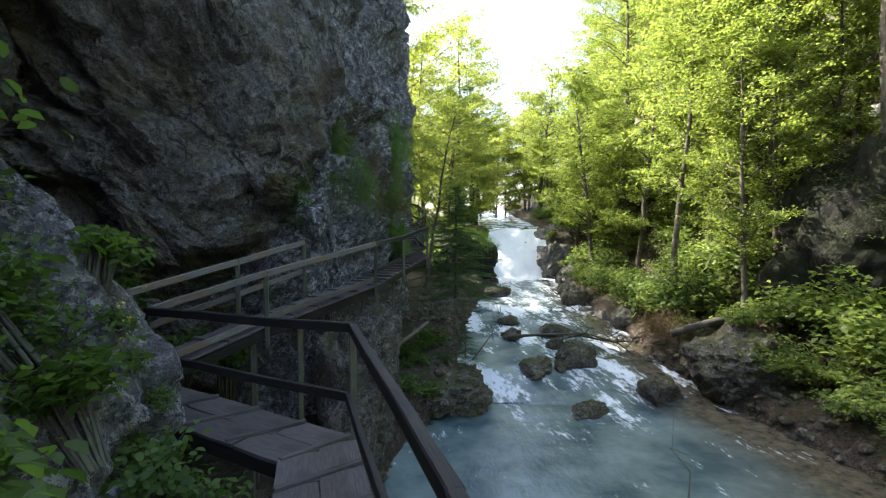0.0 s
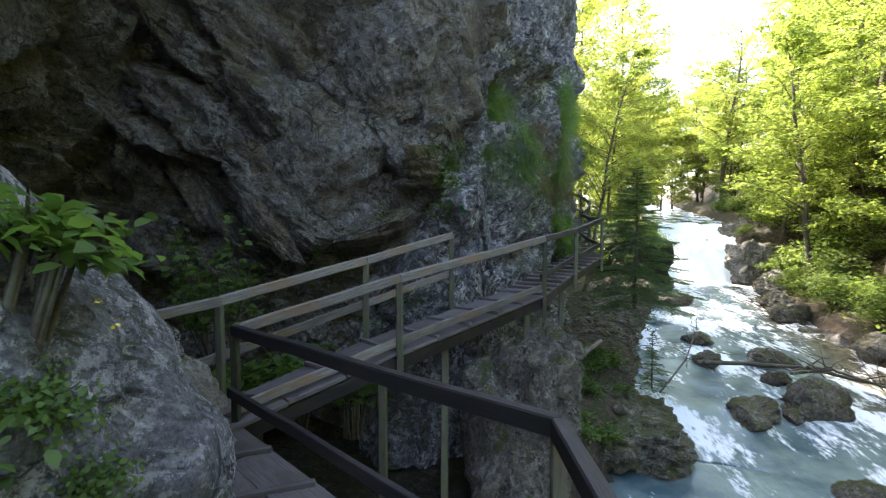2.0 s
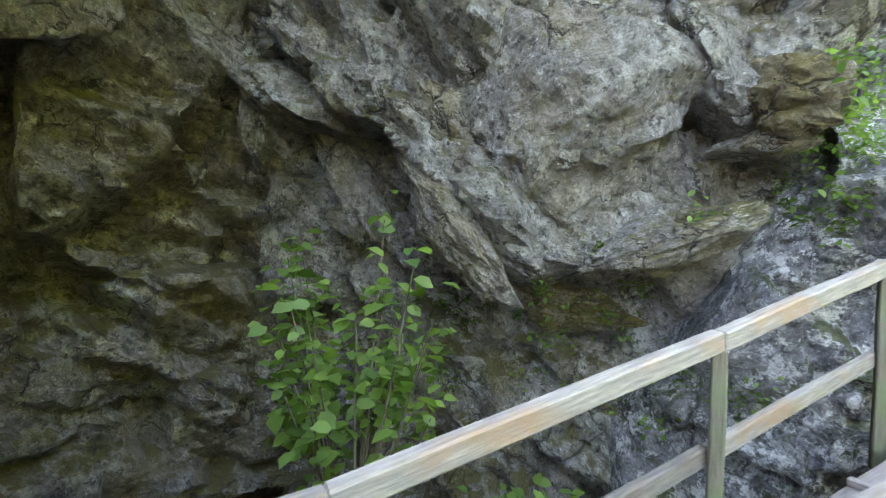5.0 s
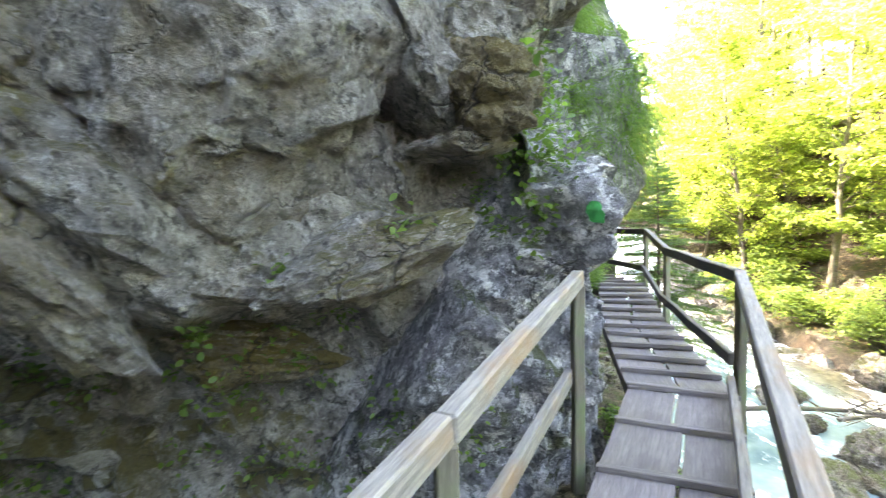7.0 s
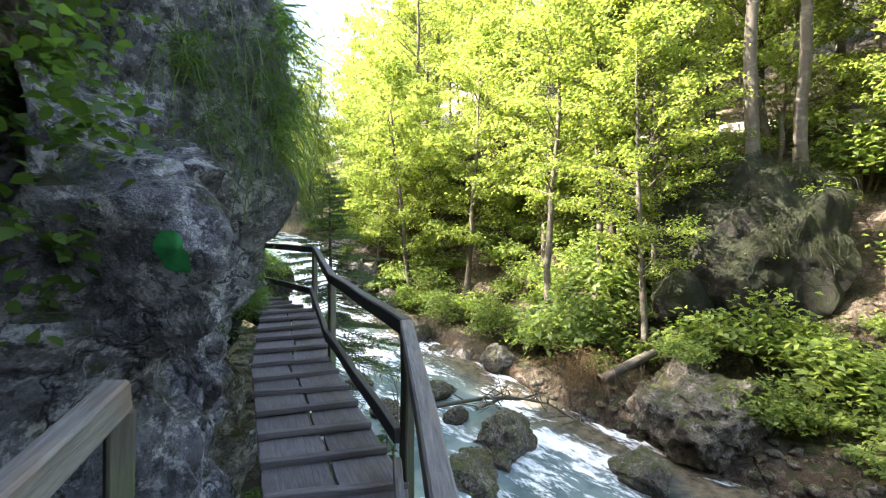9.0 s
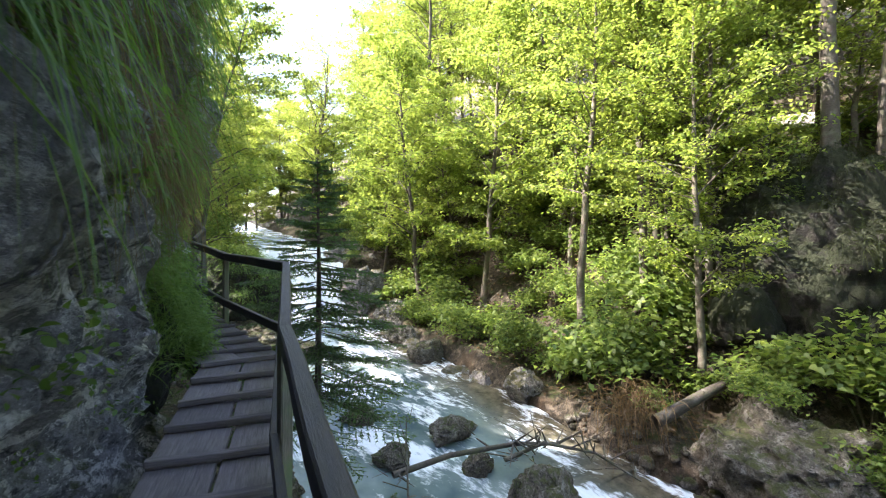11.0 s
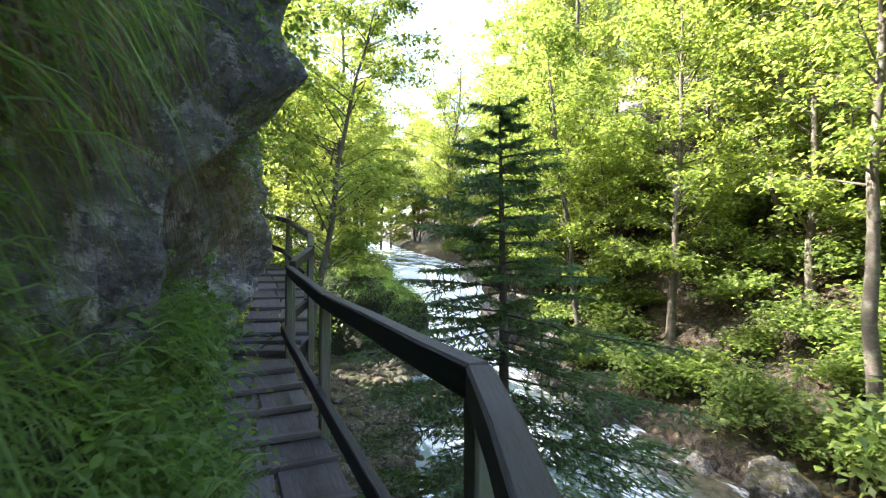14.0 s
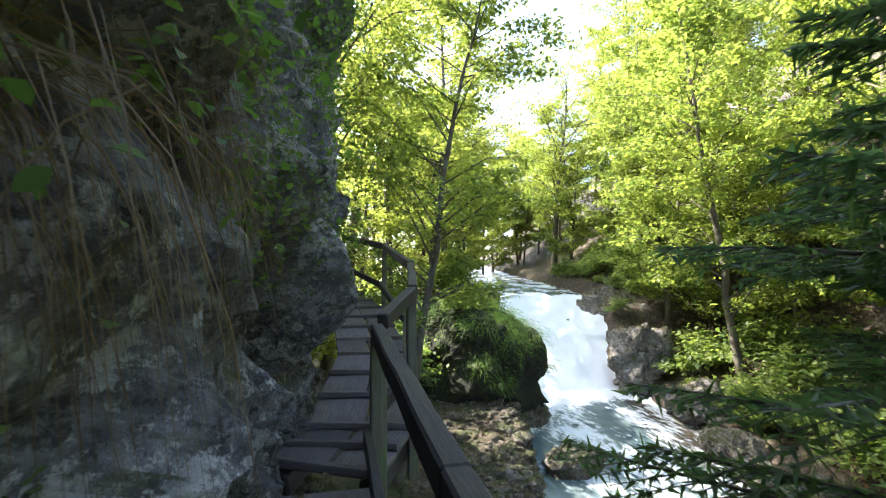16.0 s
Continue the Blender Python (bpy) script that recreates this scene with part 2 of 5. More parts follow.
# ---- plan ----
# river: centre x, y, water level, half width
RIVER = [(1.5, -14, -4.3, 4.5), (2.5, -6, -4.1, 4.3), (4.6, 2, -3.8, 4.9), (6.1, 7, -3.7, 5.0), (7.2, 10.5, -3.65, 3.9), (7.6, 13.5, -3.25, 3.5), (8.5, 17, -3.0, 3.4),
         (9.7, 21, -2.6, 3.0), (11.1, 26, -2.2, 2.4), (12.3, 30, -1.9, 2.1), (12.9, 32.2, -0.1, 2.0), (14.2, 35.2, 1.5, 2.0), (16, 44, 2.2, 2.2), (19, 56, 3.0, 2.2), (25, 80, 5.0, 2.2)]
RP, RS = polyline(RIVER, 0.5)
# walkway: the hand rail on the stream's side: x, y, rail top, deck level
RAIL = [(0.95, -4.2, 0.75, -0.25), (0.74, -0.6, 0.62, -0.42), (0.38, 2.72, 0.56, -0.60), (-2.33, 4.68, 0.50, -0.42), (-1.00, 5.84, 0.87, -0.02), (0.90, 8.40, 1.26, 0.30),
        (1.78, 10.70, 1.37, 0.46), (2.79, 12.87, 1.63, 0.66), (2.92, 15.05, 1.68, 0.74), (3.00, 16.9, 1.85, 0.92)]
RAIL2 = [(3.04, 16.98, 1.90, 0.95), (3.35, 17.5, 2.08, 1.06), (3.7, 19.2, 2.35, 1.35), (3.75, 21.5, 2.75, 1.75), (3.3, 24.5, 3.2, 2.2)]
# foot of the cliff: x, y, z of the foot, height, lean outwards, strength of relief
WALL = [(-2.9, -9, -0.6, 9, 0.0, 0.5), (-1.9, -3.5, -0.6, 9, -0.1, 0.5), (-1.5, 0.3, -0.7, 4.6, -0.35, 0.46), (-1.36, 1.95, -0.8, 3.8, -0.5, 0.42), (-1.5, 2.85, -0.8, 3.5, -0.46, 0.36), (-2.9, 3.75, -0.8, 2.6, -0.35, 0.3),
        (-5.0, 4.0, -0.6, 8, 0.2, 0.5), (-7.8, 5.4, -0.6, 13, 0.38, 0.8), (-6.6, 8.8, -0.5, 13, 0.36, 0.8), (-3.6, 8.7, -0.5, 13, 0.27, 0.8), (-1.9, 8.9, -1.2, 13.5, 0.24, 0.7),
        (-0.95, 8.75, -2.0, 14, 0.12, 0.6), (-0.25, 8.55, -2.8, 14.5, 0.02, 0.5), (0.12, 9.4, -2.8, 14, 0.0, 0.55), (0.75, 10.9, -2.7, 13.5, -0.01, 0.6), (1.42, 12.7, -2.3, 13, 0.02, 0.5),
        (1.86, 14.6, -1.6, 12, 0.03, 0.5), (2.2, 16.8, -1.4, 12, 0.02, 0.5), (2.72, 19.5, -1.0, 10, 0.0, 0.5), (2.75, 23, -0.4, 8, -0.1, 0.5), (1.0, 29, 0.7, 6, -0.4, 0.5), (-2, 40, 2.5, 4, -0.5, 0.5)]


def river_at(x, y):
    """Signed distance to the right of the stream's middle, water level and half width there."""
    d2 = (RP[:, 0] - x) ** 2 + (RP[:, 1] - y) ** 2
    i = int(np.argmin(d2))
    a, b = RP[max(i - 1, 0)], RP[min(i + 1, len(RP) - 1)]
    tx, ty = b[0] - a[0], b[1] - a[1]
    n = math.hypot(tx, ty)
    return ((x - RP[i, 0]) * ty - (y - RP[i, 1]) * tx) / n, RP[i, 2], RP[i, 3]


WP, WS = polyline(WALL, 0.25)


def wall_at(x, y):
    """Signed distance to the right of the cliff's foot."""
    d2 = (WP[:, 0] - x) ** 2 + (WP[:, 1] - y) ** 2
    i = int(np.argmin(d2))
    a, b = WP[max(i - 1, 0)], WP[min(i + 1, len(WP) - 1)]
    tx, ty = b[0] - a[0], b[1] - a[1]
    return math.copysign(math.sqrt(d2[i]), (x - a[0]) * ty - (y - a[1]) * tx), WP[i]


def ground_z(x, y):
    d, zw, w = river_at(x, y)
    e = abs(d) - w
    n = 0.5 * noise.noise((x * 0.35, y * 0.35, 0)) + 0.22 * noise.noise((x * 1.1, y * 1.1, 3))
    if e < 0:
        return zw - 0.5 - 0.5 * min(1, -e) + 0.4 * n
    if d > 0:
        z = zw + min(0.5, e * 0.8) - 0.5 * math.exp(-e * 4) + 0.12 * e + 0.66 * max(0, e - 3.0) * (1 - 0.25 * min(1, max(0, e - 14) / 20))
        if e > 70:
            z += 0.2 * (e - 70)
        return z + n * min(1, 0.3 + e * 0.3)
    q, wp = wall_at(x, y)
    top = np.interp(y, (-8, 2.0, 3.6, 5, 12, 15, 20, 25, 30, 40), (-0.8, -0.95, -1.3, -2.7, -2.6, -2.3, -1.9, -1.5, -0.6, 2.0))
    z = zw - 0.5 * math.exp(-e * 4) + min(top - zw, 0.3 + 1.5 * e + 0.8 * n)
    if q < -0.6:
        z = max(z, wp[2] + min(-(q + 0.6) * 12, wp[3] - 1.5) + 0.5 * max(0, -q - 1.6) + n)
    return z


# ---- ground ----
def axis(lo, hi, near_lo, near_hi, fine, grow):
    out = [near_lo]
    while out[-1] < near_hi:
        out.append(out[-1] + fine)
    s = fine
    while out[-1] < hi:
        s *= grow
        out.append(out[-1] + s)
    s = fine
    while out[0] > lo:
        s *= grow
        out.insert(0, out[0] - s)
    return out


xs, ys = axis(-160, 200, -7, 22, 0.32, 1.16), axis(-120, 260, -4, 34, 0.32, 1.16)
pts = np.array([[(x, y, ground_z(x, y)) for x in xs] for y in ys])
tagged(new("ground", grid_mesh("ground", pts, GRAVEL)), "steep forest floor and stream bed with leaf litter", "ground", kind="structure")

# ---- water ----
cols = np.linspace(-1.25, 1.25, 34)
rp, rs = polyline(RIVER[1:], 0.16)
tang = np.gradient(rp[:, :2], axis=0)
tang /= np.linalg.norm(tang, axis=1)[:, None]
fall = np.convolve(np.pad(np.gradient(rp[:, 2]) / 0.16, 10, mode="edge"), np.ones(21) / 21, mode="valid")
wpts, foam, shallow = [], [], []
for p, t, f in zip(rp, tang, fall):
    row = []
    for c in cols:
        x, y = p[0] + t[1] * c * p[3], p[1] - t[0] * c * p[3]
        rough = min(1.0, abs(f) * 4 + 0.12)
        z = p[2] + 0.16 * rough * noise.noise((x * 1.3, y * 0.8, 1)) + 0.10 * rough * noise.noise((x * 3.2, y * 2.0, 5)) + 0.02 * noise.noise((x * 4, y * 4, 9))
        row.append((x, y, z))
        shallow.append(min(1.0, max(0.0, (c - 0.35) * 2.2 + 0.5 * noise.noise((x * 0.5, y * 0.5, 4)))))
        foam.append(min(0.70, abs(f) * 1.75) * (1 - 0.3 * abs(c)) + 0.24 * noise.noise((x * 0.9, y * 0.4, 2)) * min(1, max(0, (y - 8) / 5)) - 0.04 + 0.05 * min(1, max(0, (y - 13) / 8)))
    wpts.append(row)
water = grid_mesh("stream_water", np.array(wpts), WATER)
attr = water.attributes.new("foam", "FLOAT", "POINT")
attr.data.foreach_set("value", foam)
attr = water.attributes.new("shallow", "FLOAT", "POINT")
attr.data.foreach_set("value", shallow)
tagged(new("stream_water", water), "clear turquoise mountain stream with white rapids", "water", kind="structure")


# ---- cliff ----
def cliff(name, wall, step, label, material, seed):
    p, s = polyline(wall, step)
    k = max(1, int(0.8 / step))
    pad = np.pad(p, ((k, k), (0, 0)), mode="edge")
    sm = sum(pad[i:i + len(p)] for i in range(2 * k + 1)) / (2 * k + 1)
    tg = np.gradient(sm[:, :2], axis=0)
    tg /= np.linalg.norm(tg, axis=1)[:, None] + 1e-9
    rows = []
    for a, t in zip(sm, tg):
        out = (t[1], -t[0])
        col = [(a[0] - out[0] * 0.2, a[1] - out[1] * 0.2, a[2] - 1.5)]
        lo, hi = a[2] - 1.4, a[2] + a[3]
        knee = min(max(5.0, lo + 3), hi - 0.5)
        for zz in np.r_[np.linspace(lo, knee, 104), np.linspace(knee, hi, 40)[1:]]:
            h = zz - a[2]
            q = (a[0], a[1], zz)
            dip = (1.15 * (0.72 * q[0] + 0.68 * zz), 0.9 * q[1], 0.75 * (0.72 * zz - 0.68 * q[0]))
            off = a[4] * min(max(0, zz - 0.4), 6.5) + a[5] * (0.75 * noise.noise(Vector(q) * 0.33 + Vector((seed, 0, 0))) + 0.60 * facets(dip, 1.5, seed) + 0.62 * facets(dip, 0.55, seed + 3) + 0.55 * facets(q, 0.17, seed + 5) + 0.5 * facets(q, 0.09, seed + 8))
            if a[0] < -0.6 and a[1] > 4.0:
                w = min(1.0, max(0.12, (-2.4 - a[0]) * 0.7)) * min(1.0, (a[1] - 4.0) * 0.5)
                v = 0.72 * q[0] + 0.68 * zz + 0.45 * noise.noise(Vector(q) * 0.8)
                saw = (v / 0.85) % 1.0
                saw2 = (v / 0.31 + 0.3) % 1.0
                off += w * (0.42 * (saw if saw < 0.82 else (1 - saw) * 4.5) + 0.13 * (saw2 if saw2 < 0.8 else (1 - saw2) * 4))
            if a[0] < -1.0 and a[1] > 5.0:
                off += 0.36 * max(0, zz - 4.5) * min(1.0, -1.0 - a[0])
            if a[1] > 8.9 and a[0] > -0.4:
                v = 0.62 * zz + 0.55 * q[1] + 0.5 * noise.noise(Vector(q) * 0.9)
                saw = (v / 0.95) % 1.0
                off += 0.35 * facets(dip, 0.42, seed + 11) + 0.3 * facets(q, 0.12, seed + 12)
                off += 0.26 * (saw if saw < 0.8 else (1 - saw) * 4) - 0.12
                off += 0.16 * min(1.0, max(0.0, (zz - 2.3 - 0.5 * noise.noise((q[1] * 0.8, 0, 3))) * 1.8))
            off -= 0.25 * max(0, h - a[3] + 1.5) ** 2
            col.append((a[0] + out[0] * off, a[1] + out[1] * off, zz))
        for back in (0.8, 3.5):
            col.append((a[0] - out[0] * back, a[1] - out[1] * back, a[2] + a[3] + 0.25 * back))
        rows.append(col)
    arr = np.array(rows)[:, ::-1]
    me = grid_mesh(name, arr, material, False)
    me.materials.append(BLUE_ROCK)
    blue = ((arr[:-1, :-1, 1] > 8.9) & (arr[:-1, :-1, 0] > -0.5)) | (arr[:-1, :-1, 1] < 3.2) & (arr[:-1, :-1, 2] < 2.5)
    me.polygons.foreach_set("material_index", blue.ravel().astype(np.int32))
    ob = new(name, me)
    return tagged(ob, label, "rock cliff", kind="structure")


cliff("cliff_wall", WALL, 0.07, "overhanging grey limestone cliff with cracks and mossy stains", LIMESTONE, 1.3)


# ---- boulders ----
def boulder_mesh(name, size, seed, material, cuts=7, sub=4, rough=0.10, chip=0.0):
    bm = bmesh.new()
    bmesh.ops.create_icosphere(bm, subdivisions=sub, radius=1)
    rng = random.Random(seed)
    planes = []
    for _ in range(cuts):
        v = Vector((rng.uniform(-1, 1), rng.uniform(-1, 1), rng.uniform(-1, 1))).normalized()
        planes.append((v, rng.uniform(0.62, 0.88)))
    sd = Vector((seed * 3.1, seed * 1.3, seed * 0.7))
    for v in bm.verts:
        co = v.co.copy()
        for n, d in planes:
            k = co.dot(n)
            if k > d:
                co -= n * (k - d) * 0.9
        co *= 1 + 0.18 * noise.noise(co * 1.1 + sd) + rough * noise.noise(co * 3.0 + sd) + 0.5 * rough * noise.noise(co * 8.0 + sd)
        if chip:
            co *= 1 + chip * (0.8 * facets(co, 0.75, seed) + 0.9 * facets(co, 0.3, seed + 2) + 0.7 * facets(co, 0.13, seed + 4))
        v.co = (co.x * size[0], co.y * size[1], co.z * size[2])
    return finish(bm, name, material, not chip)


def boulder(x, y, z, size, seed, material, label, rz=0.0, ry=0.0, rx=0.0, cat="boulder", name="boulder", cuts=7, sub=4, rough=0.1, group="", chip=0.0):
    ob = new(name, boulder_mesh(name, size, seed, material, cuts, sub, rough, chip))
    ob.matrix_world = pose(x, y, z, rx, ry, rz)
    return tagged(ob, label, cat, group)


# blocks of the overhang
bpy.context.view_layer.update()


def rock_block(x, z, size, proud, seed, material, label, rz=0.0, ry=0.0, rx=0.0, cuts=10, chip=0.3, sub=6):
    """A block that stands out of the cliff by the depth proud."""
    hit, place, _, _, _, _ = scene.ray_cast(bpy.context.evaluated_depsgraph_get(), Vector((x, 5.6, z)), Vector((0, 1, 0)))
    y = place.y if hit else 8.0
    boulder(x, y + 0.78 * size[1] - proud, z, size, seed, material, label, rz, ry, rx, cat="rock", name="rock_block", cuts=cuts, sub=sub, chip=chip)


rock_block(-1.35, 4.35, (1.15, 0.9, 1.35), 0.55, 3, LIMESTONE, "huge pale grey limestone block bulging from the overhang", 12, -14, cuts=12)
rock_block(-2.75, 2.9, (1.15, 0.7, 1.5), 0.28, 21, LIMESTONE, "broad smooth limestone face split by a dark crack", 8, -34, cuts=12, chip=0.25)
rock_block(-1.18, 2.52, (0.45, 0.4, 0.3), 0.18, 11, OCHRE_ROCK, "ochre stained limestone block under the overhang", -15, 10)
rock_block(-1.25, 2.2, (0.36, 0.3, 0.14), 0.26, 14, LIMESTONE, "pale knobbly limestone ledge above the cleft", 10, -8, sub=5)
rock_block(-1.83, 1.48, (0.66, 0.5, 0.27), 0.46, 5, LIMESTONE, "pale limestone ledge block with mossy underside", 10, -22)
rock_block(-2.75, 0.75, (0.66, 0.4, 0.24), 0.26, 15, OCHRE_ROCK, "low mossy ledge of rock above the ground", 6, 12, sub=5)
rock_block(-3.58, 1.55, (0.30, 0.5, 0.85), 0.55, 8, LIMESTONE, "rounded oblong limestone slab leaning on the cliff", 10, -42, chip=0.2)
rock_block(-3.75, 2.55, (0.30, 0.4, 0.55), 0.30, 9, LIMESTONE, "pale jagged limestone knob above a dark cleft", 10, -32, sub=5)
rock_block(-5.2, 2.3, (0.28, 0.4, 1.3), 0.30, 12, LIMESTONE, "long pale limestone rib in the dark cave", 0, -32, sub=5)
# added block above the view, keeps sky light out of the hollow
boulder(-6.6, 5.1, 6.8, (3.6, 3.3, 1.7), 23, LIMESTONE, "added limestone roof block, out of view, darkening the hollow", 30, 0, cat="rock", name="rock_block", cuts=9, sub=5, chip=0.3)
# spur beside the stairs: a leaning slab, wide at its foot, that turns the corner to the stairs
def spur():
    rows = []
    for k in range(96):
        f = k / 95
        z = -2.6 + f * 5.05
        g = max(0.0, (z + 0.4) / 2.85)
        xl = -2.35 + 1.75 * g
        xr = -0.16 - 0.08 * g
        crown = 1 - max(0, f - 0.9) * 4
        y0 = 8.42 - 0.10 * g
        line = [(xl - 0.1, y0 + 0.75), (xl, y0 + 0.3), (xl + 0.2, y0 + 0.05), (xr - 0.55, y0 - 0.18), (xr - 0.12, y0 - 0.12), (xr, y0 + 0.1), (xr + 0.10, y0 + 0.6), (xr + 0.22, y0 + 1.2)]
        p, _ = polyline(line, 0.05)
        u = np.linspace(0, len(p) - 1, 100)
        row = []
        for c in u:
            i = int(c)
            a = p[min(i, len(p) - 1)] + (p[min(i + 1, len(p) - 1)] - p[min(i, len(p) - 1)]) * (c - i)
            q = Vector((a[0], a[1], z))
            tilt = (q.x * 0.8 - 0.6 * q.z, q.y, q.z * 0.8 + 0.6 * q.x)
            o = 0.46 * facets(tilt, 1.0, 2.0) + 0.5 * facets(tilt, 0.4, 4.0) + 0.45 * facets(q, 0.13, 6.0) + 0.08 * noise.noise(q * 1.2)
            row.append((a[0] + 0.22 * o, a[1] + (1 - crown) * 0.9 - o, z + 0.12 * noise.noise(q * 2.0) * f))
        rows.append(row)
    rows.append([(x, y + 0.6, z + 0.05) for x, y, z in rows[-1]])
    ob = new("rock_spur", grid_mesh("rock_spur", np.array(rows), BLUE_ROCK, False))
    return tagged(ob, "blue-grey speckled limestone spur standing beside the stairs", "rock")


spur()

# ---- boulders in and beside the stream ----
for x, y, z, size, seed, rz in (
    (6.9, 9.9, -3.75, (0.75, 0.5, 0.40), 31, 20), (8.3, 13.3, -3.2, (0.95, 0.75, 0.65), 32, 40), (9.6, 10.6, -3.5, (0.95, 0.7, 0.6), 33, 60),
    (3.0, 4.6, -3.7, (0.8, 0.6, 0.5), 34, 10), (9.0, 16.6, -2.9, (0.7, 0.5, 0.45), 35, 0), (8.3, 15.2, -3.1, (0.4, 0.35, 0.3), 36, 0), (7.0, 16.5, -2.9, (0.5, 0.4, 0.3), 37, 30),
    (7.6, 18.8, -2.8, (0.6, 0.45, 0.35), 38, 0), (12.3, 21.5, -2.3, (0.9, 0.6, 0.5), 39, 10), (13.2, 23.8, -2.2, (1.1, 0.7, 0.6), 40, 70), (9.2, 27.8, -1.9, (0.8, 0.7, 0.5), 41, 0),
    (16.2, 28.2, -1.4, (1.2, 0.9, 0.8), 42, 0), (8.8, 24.5, -2.2, (0.8, 0.6, 0.45), 43, 0), (6.6, 13.0, -3.3, (0.9, 0.55, 0.4), 44, 60),
):
    boulder(x, y, z, size, seed, RIVER_ROCK, "rounded wet boulder in the stream with moss on top", rz, group="boulders in the stream", sub=5, chip=0.28, cuts=9)
boulder(12.4, 10.2, -2.75, (1.75, 1.5, 1.45), 51, RIVER_ROCK, "big pale boulder overgrown with bushes beside the stream", 30, sub=5, chip=0.5)
boulder(18.3, 10.5, 0.9, (2.6, 3.0, 3.8), 52, SHADED_MOSSY_ROCK, "tall mossy rock outcrop under a tree, shade put into its colour", 10, sub=6, rough=0.16, cuts=4, chip=0.12)
boulder(15.9, 11.9, -0.3, (1.0, 0.9, 1.1), 53, SHADED_MOSSY_ROCK, "pale rock on the forest slope", 10)
boulder(14.7, 29.5, -0.8, (1.0, 1.3, 1.5), 54, LIMESTONE, "pale rock beside the waterfall", 20, sub=5, chip=0.5)
boulder(16.3, 33.4, 0.4, (1.2, 1.8, 1.6), 55, LIMESTONE, "pale rock ledge beside the waterfall", 20, sub=5, chip=0.5)
boulder(7.7, 28.6, -0.6, (2.3, 2.2, 2.1), 56, SHADED_MOSSY_ROCK, "large mossy rock island beside the waterfall", 10, sub=5, chip=0.3, cuts=5)
rng = random.Random(19)
for n in range(16):
    y = rng.uniform(15.5, 31)
    i = int(np.argmin(abs(RP[:, 1] - y)))
    x = RP[i, 0] + RP[i, 3] * rng.uniform(0.75, 1.3)
    k = rng.uniform(0.35, 0.95)
    boulder(x, y, ground_z(x, y) + 0.25 * k, (k, k * rng.uniform(0.6, 0.9), k * rng.uniform(0.55, 0.8)), 100 + n, LIMESTONE, "pale sunlit boulder on the edge of the rapids", rng.uniform(0, 180), group="pale boulders beside the rapids", sub=4, chip=0.35, cuts=9)
boulder(3.5, 11.6, -3.35, (2.1, 1.2, 0.62), 57, RIVER_ROCK, "mossy rock shelf at the foot of the boardwalk", 60, sub=6, chip=0.4, cuts=11)
boulder(0.35, 7.55, -1.9, (0.95, 1.2, 1.75), 58, RIVER_ROCK, "mossy undercut rock under the boardwalk", 20, 14, sub=6, chip=0.35, cuts=9)

boulder(1.6, 14.1, 0.85, (0.5, 0.95, 0.95), 59, SHADED_MOSSY_ROCK, "mossy bulge of the cliff overgrown with grass", 0, 8, name="rock_ledge", cat="rock", sub=5, chip=0.3)


# ---- boardwalk ----
def box_mesh(name, sx, sy, sz, material, bevel=0.006, seed=0):
    bm = bmesh.new()
    bmesh.ops.create_cube(bm, size=1)
    rng = random.Random(seed)
    for v in bm.verts:
        v.co = (v.co.x * sx, v.co.y * sy + rng.uniform(-0.01, 0.01), v.co.z * sz + rng.uniform(-0.004, 0.004))
    bmesh.ops.bevel(bm, geom=bm.edges[:], offset=bevel, segments=1, affect="EDGES")
    return finish(bm, name, material)


def beam(name, a, b, w, h, material, parent, label="", roll=0.0):
    """A sawn timber from a to b (its middle line), w across and h high."""
    a, b = Vector(a), Vector(b)
    d = b - a
    bm = bmesh.new()
    bmesh.ops.create_cube(bm, size=1)
    cuts = max(1, int(d.length / 0.4))
    bmesh.ops.subdivide_edges(bm, edges=[e for e in bm.edges if abs(e.verts[0].co.y - e.verts[1].co.y) > 0.5], cuts=cuts)
    for v in bm.verts:
        q = Vector((v.co.x * w, v.co.y * d.length, v.co.z * h))
        wob = Vector((a.x + v.co.y * 3, a.y, v.co.y * d.length * 0.9))
        q.x += 0.012 * noise.noise(wob)
        q.z += 0.012 * noise.noise(wob + Vector((5, 5, 5)))
        v.co = q
    bmesh.ops.bevel(bm, geom=[e for e in bm.edges if e.calc_face_angle(0) > 0.7], offset=min(w, h) * 0.12, segments=1, affect="EDGES")
    ob = part(name, bm, material, parent, label)
    y = d.normalized()
    x = y.cross(Vector((0, 0, 1))) if abs(y.z) < 0.95 else Vector((1, 0, 0))
    x.normalize()
    z = x.cross(y)
    m = Matrix((x, y, z)).transposed().to_4x4()
    ob.matrix_local = Matrix.Translation((a + b) / 2) @ m @ pose(0, 0, 0, 0, roll, 0)
    return ob


WIDTH = 0.80


def left_of(p, q, off):
    d = Vector((q[0] - p[0], q[1] - p[1], 0)).normalized()
    return Vector((-d.y, d.x, 0)) * off


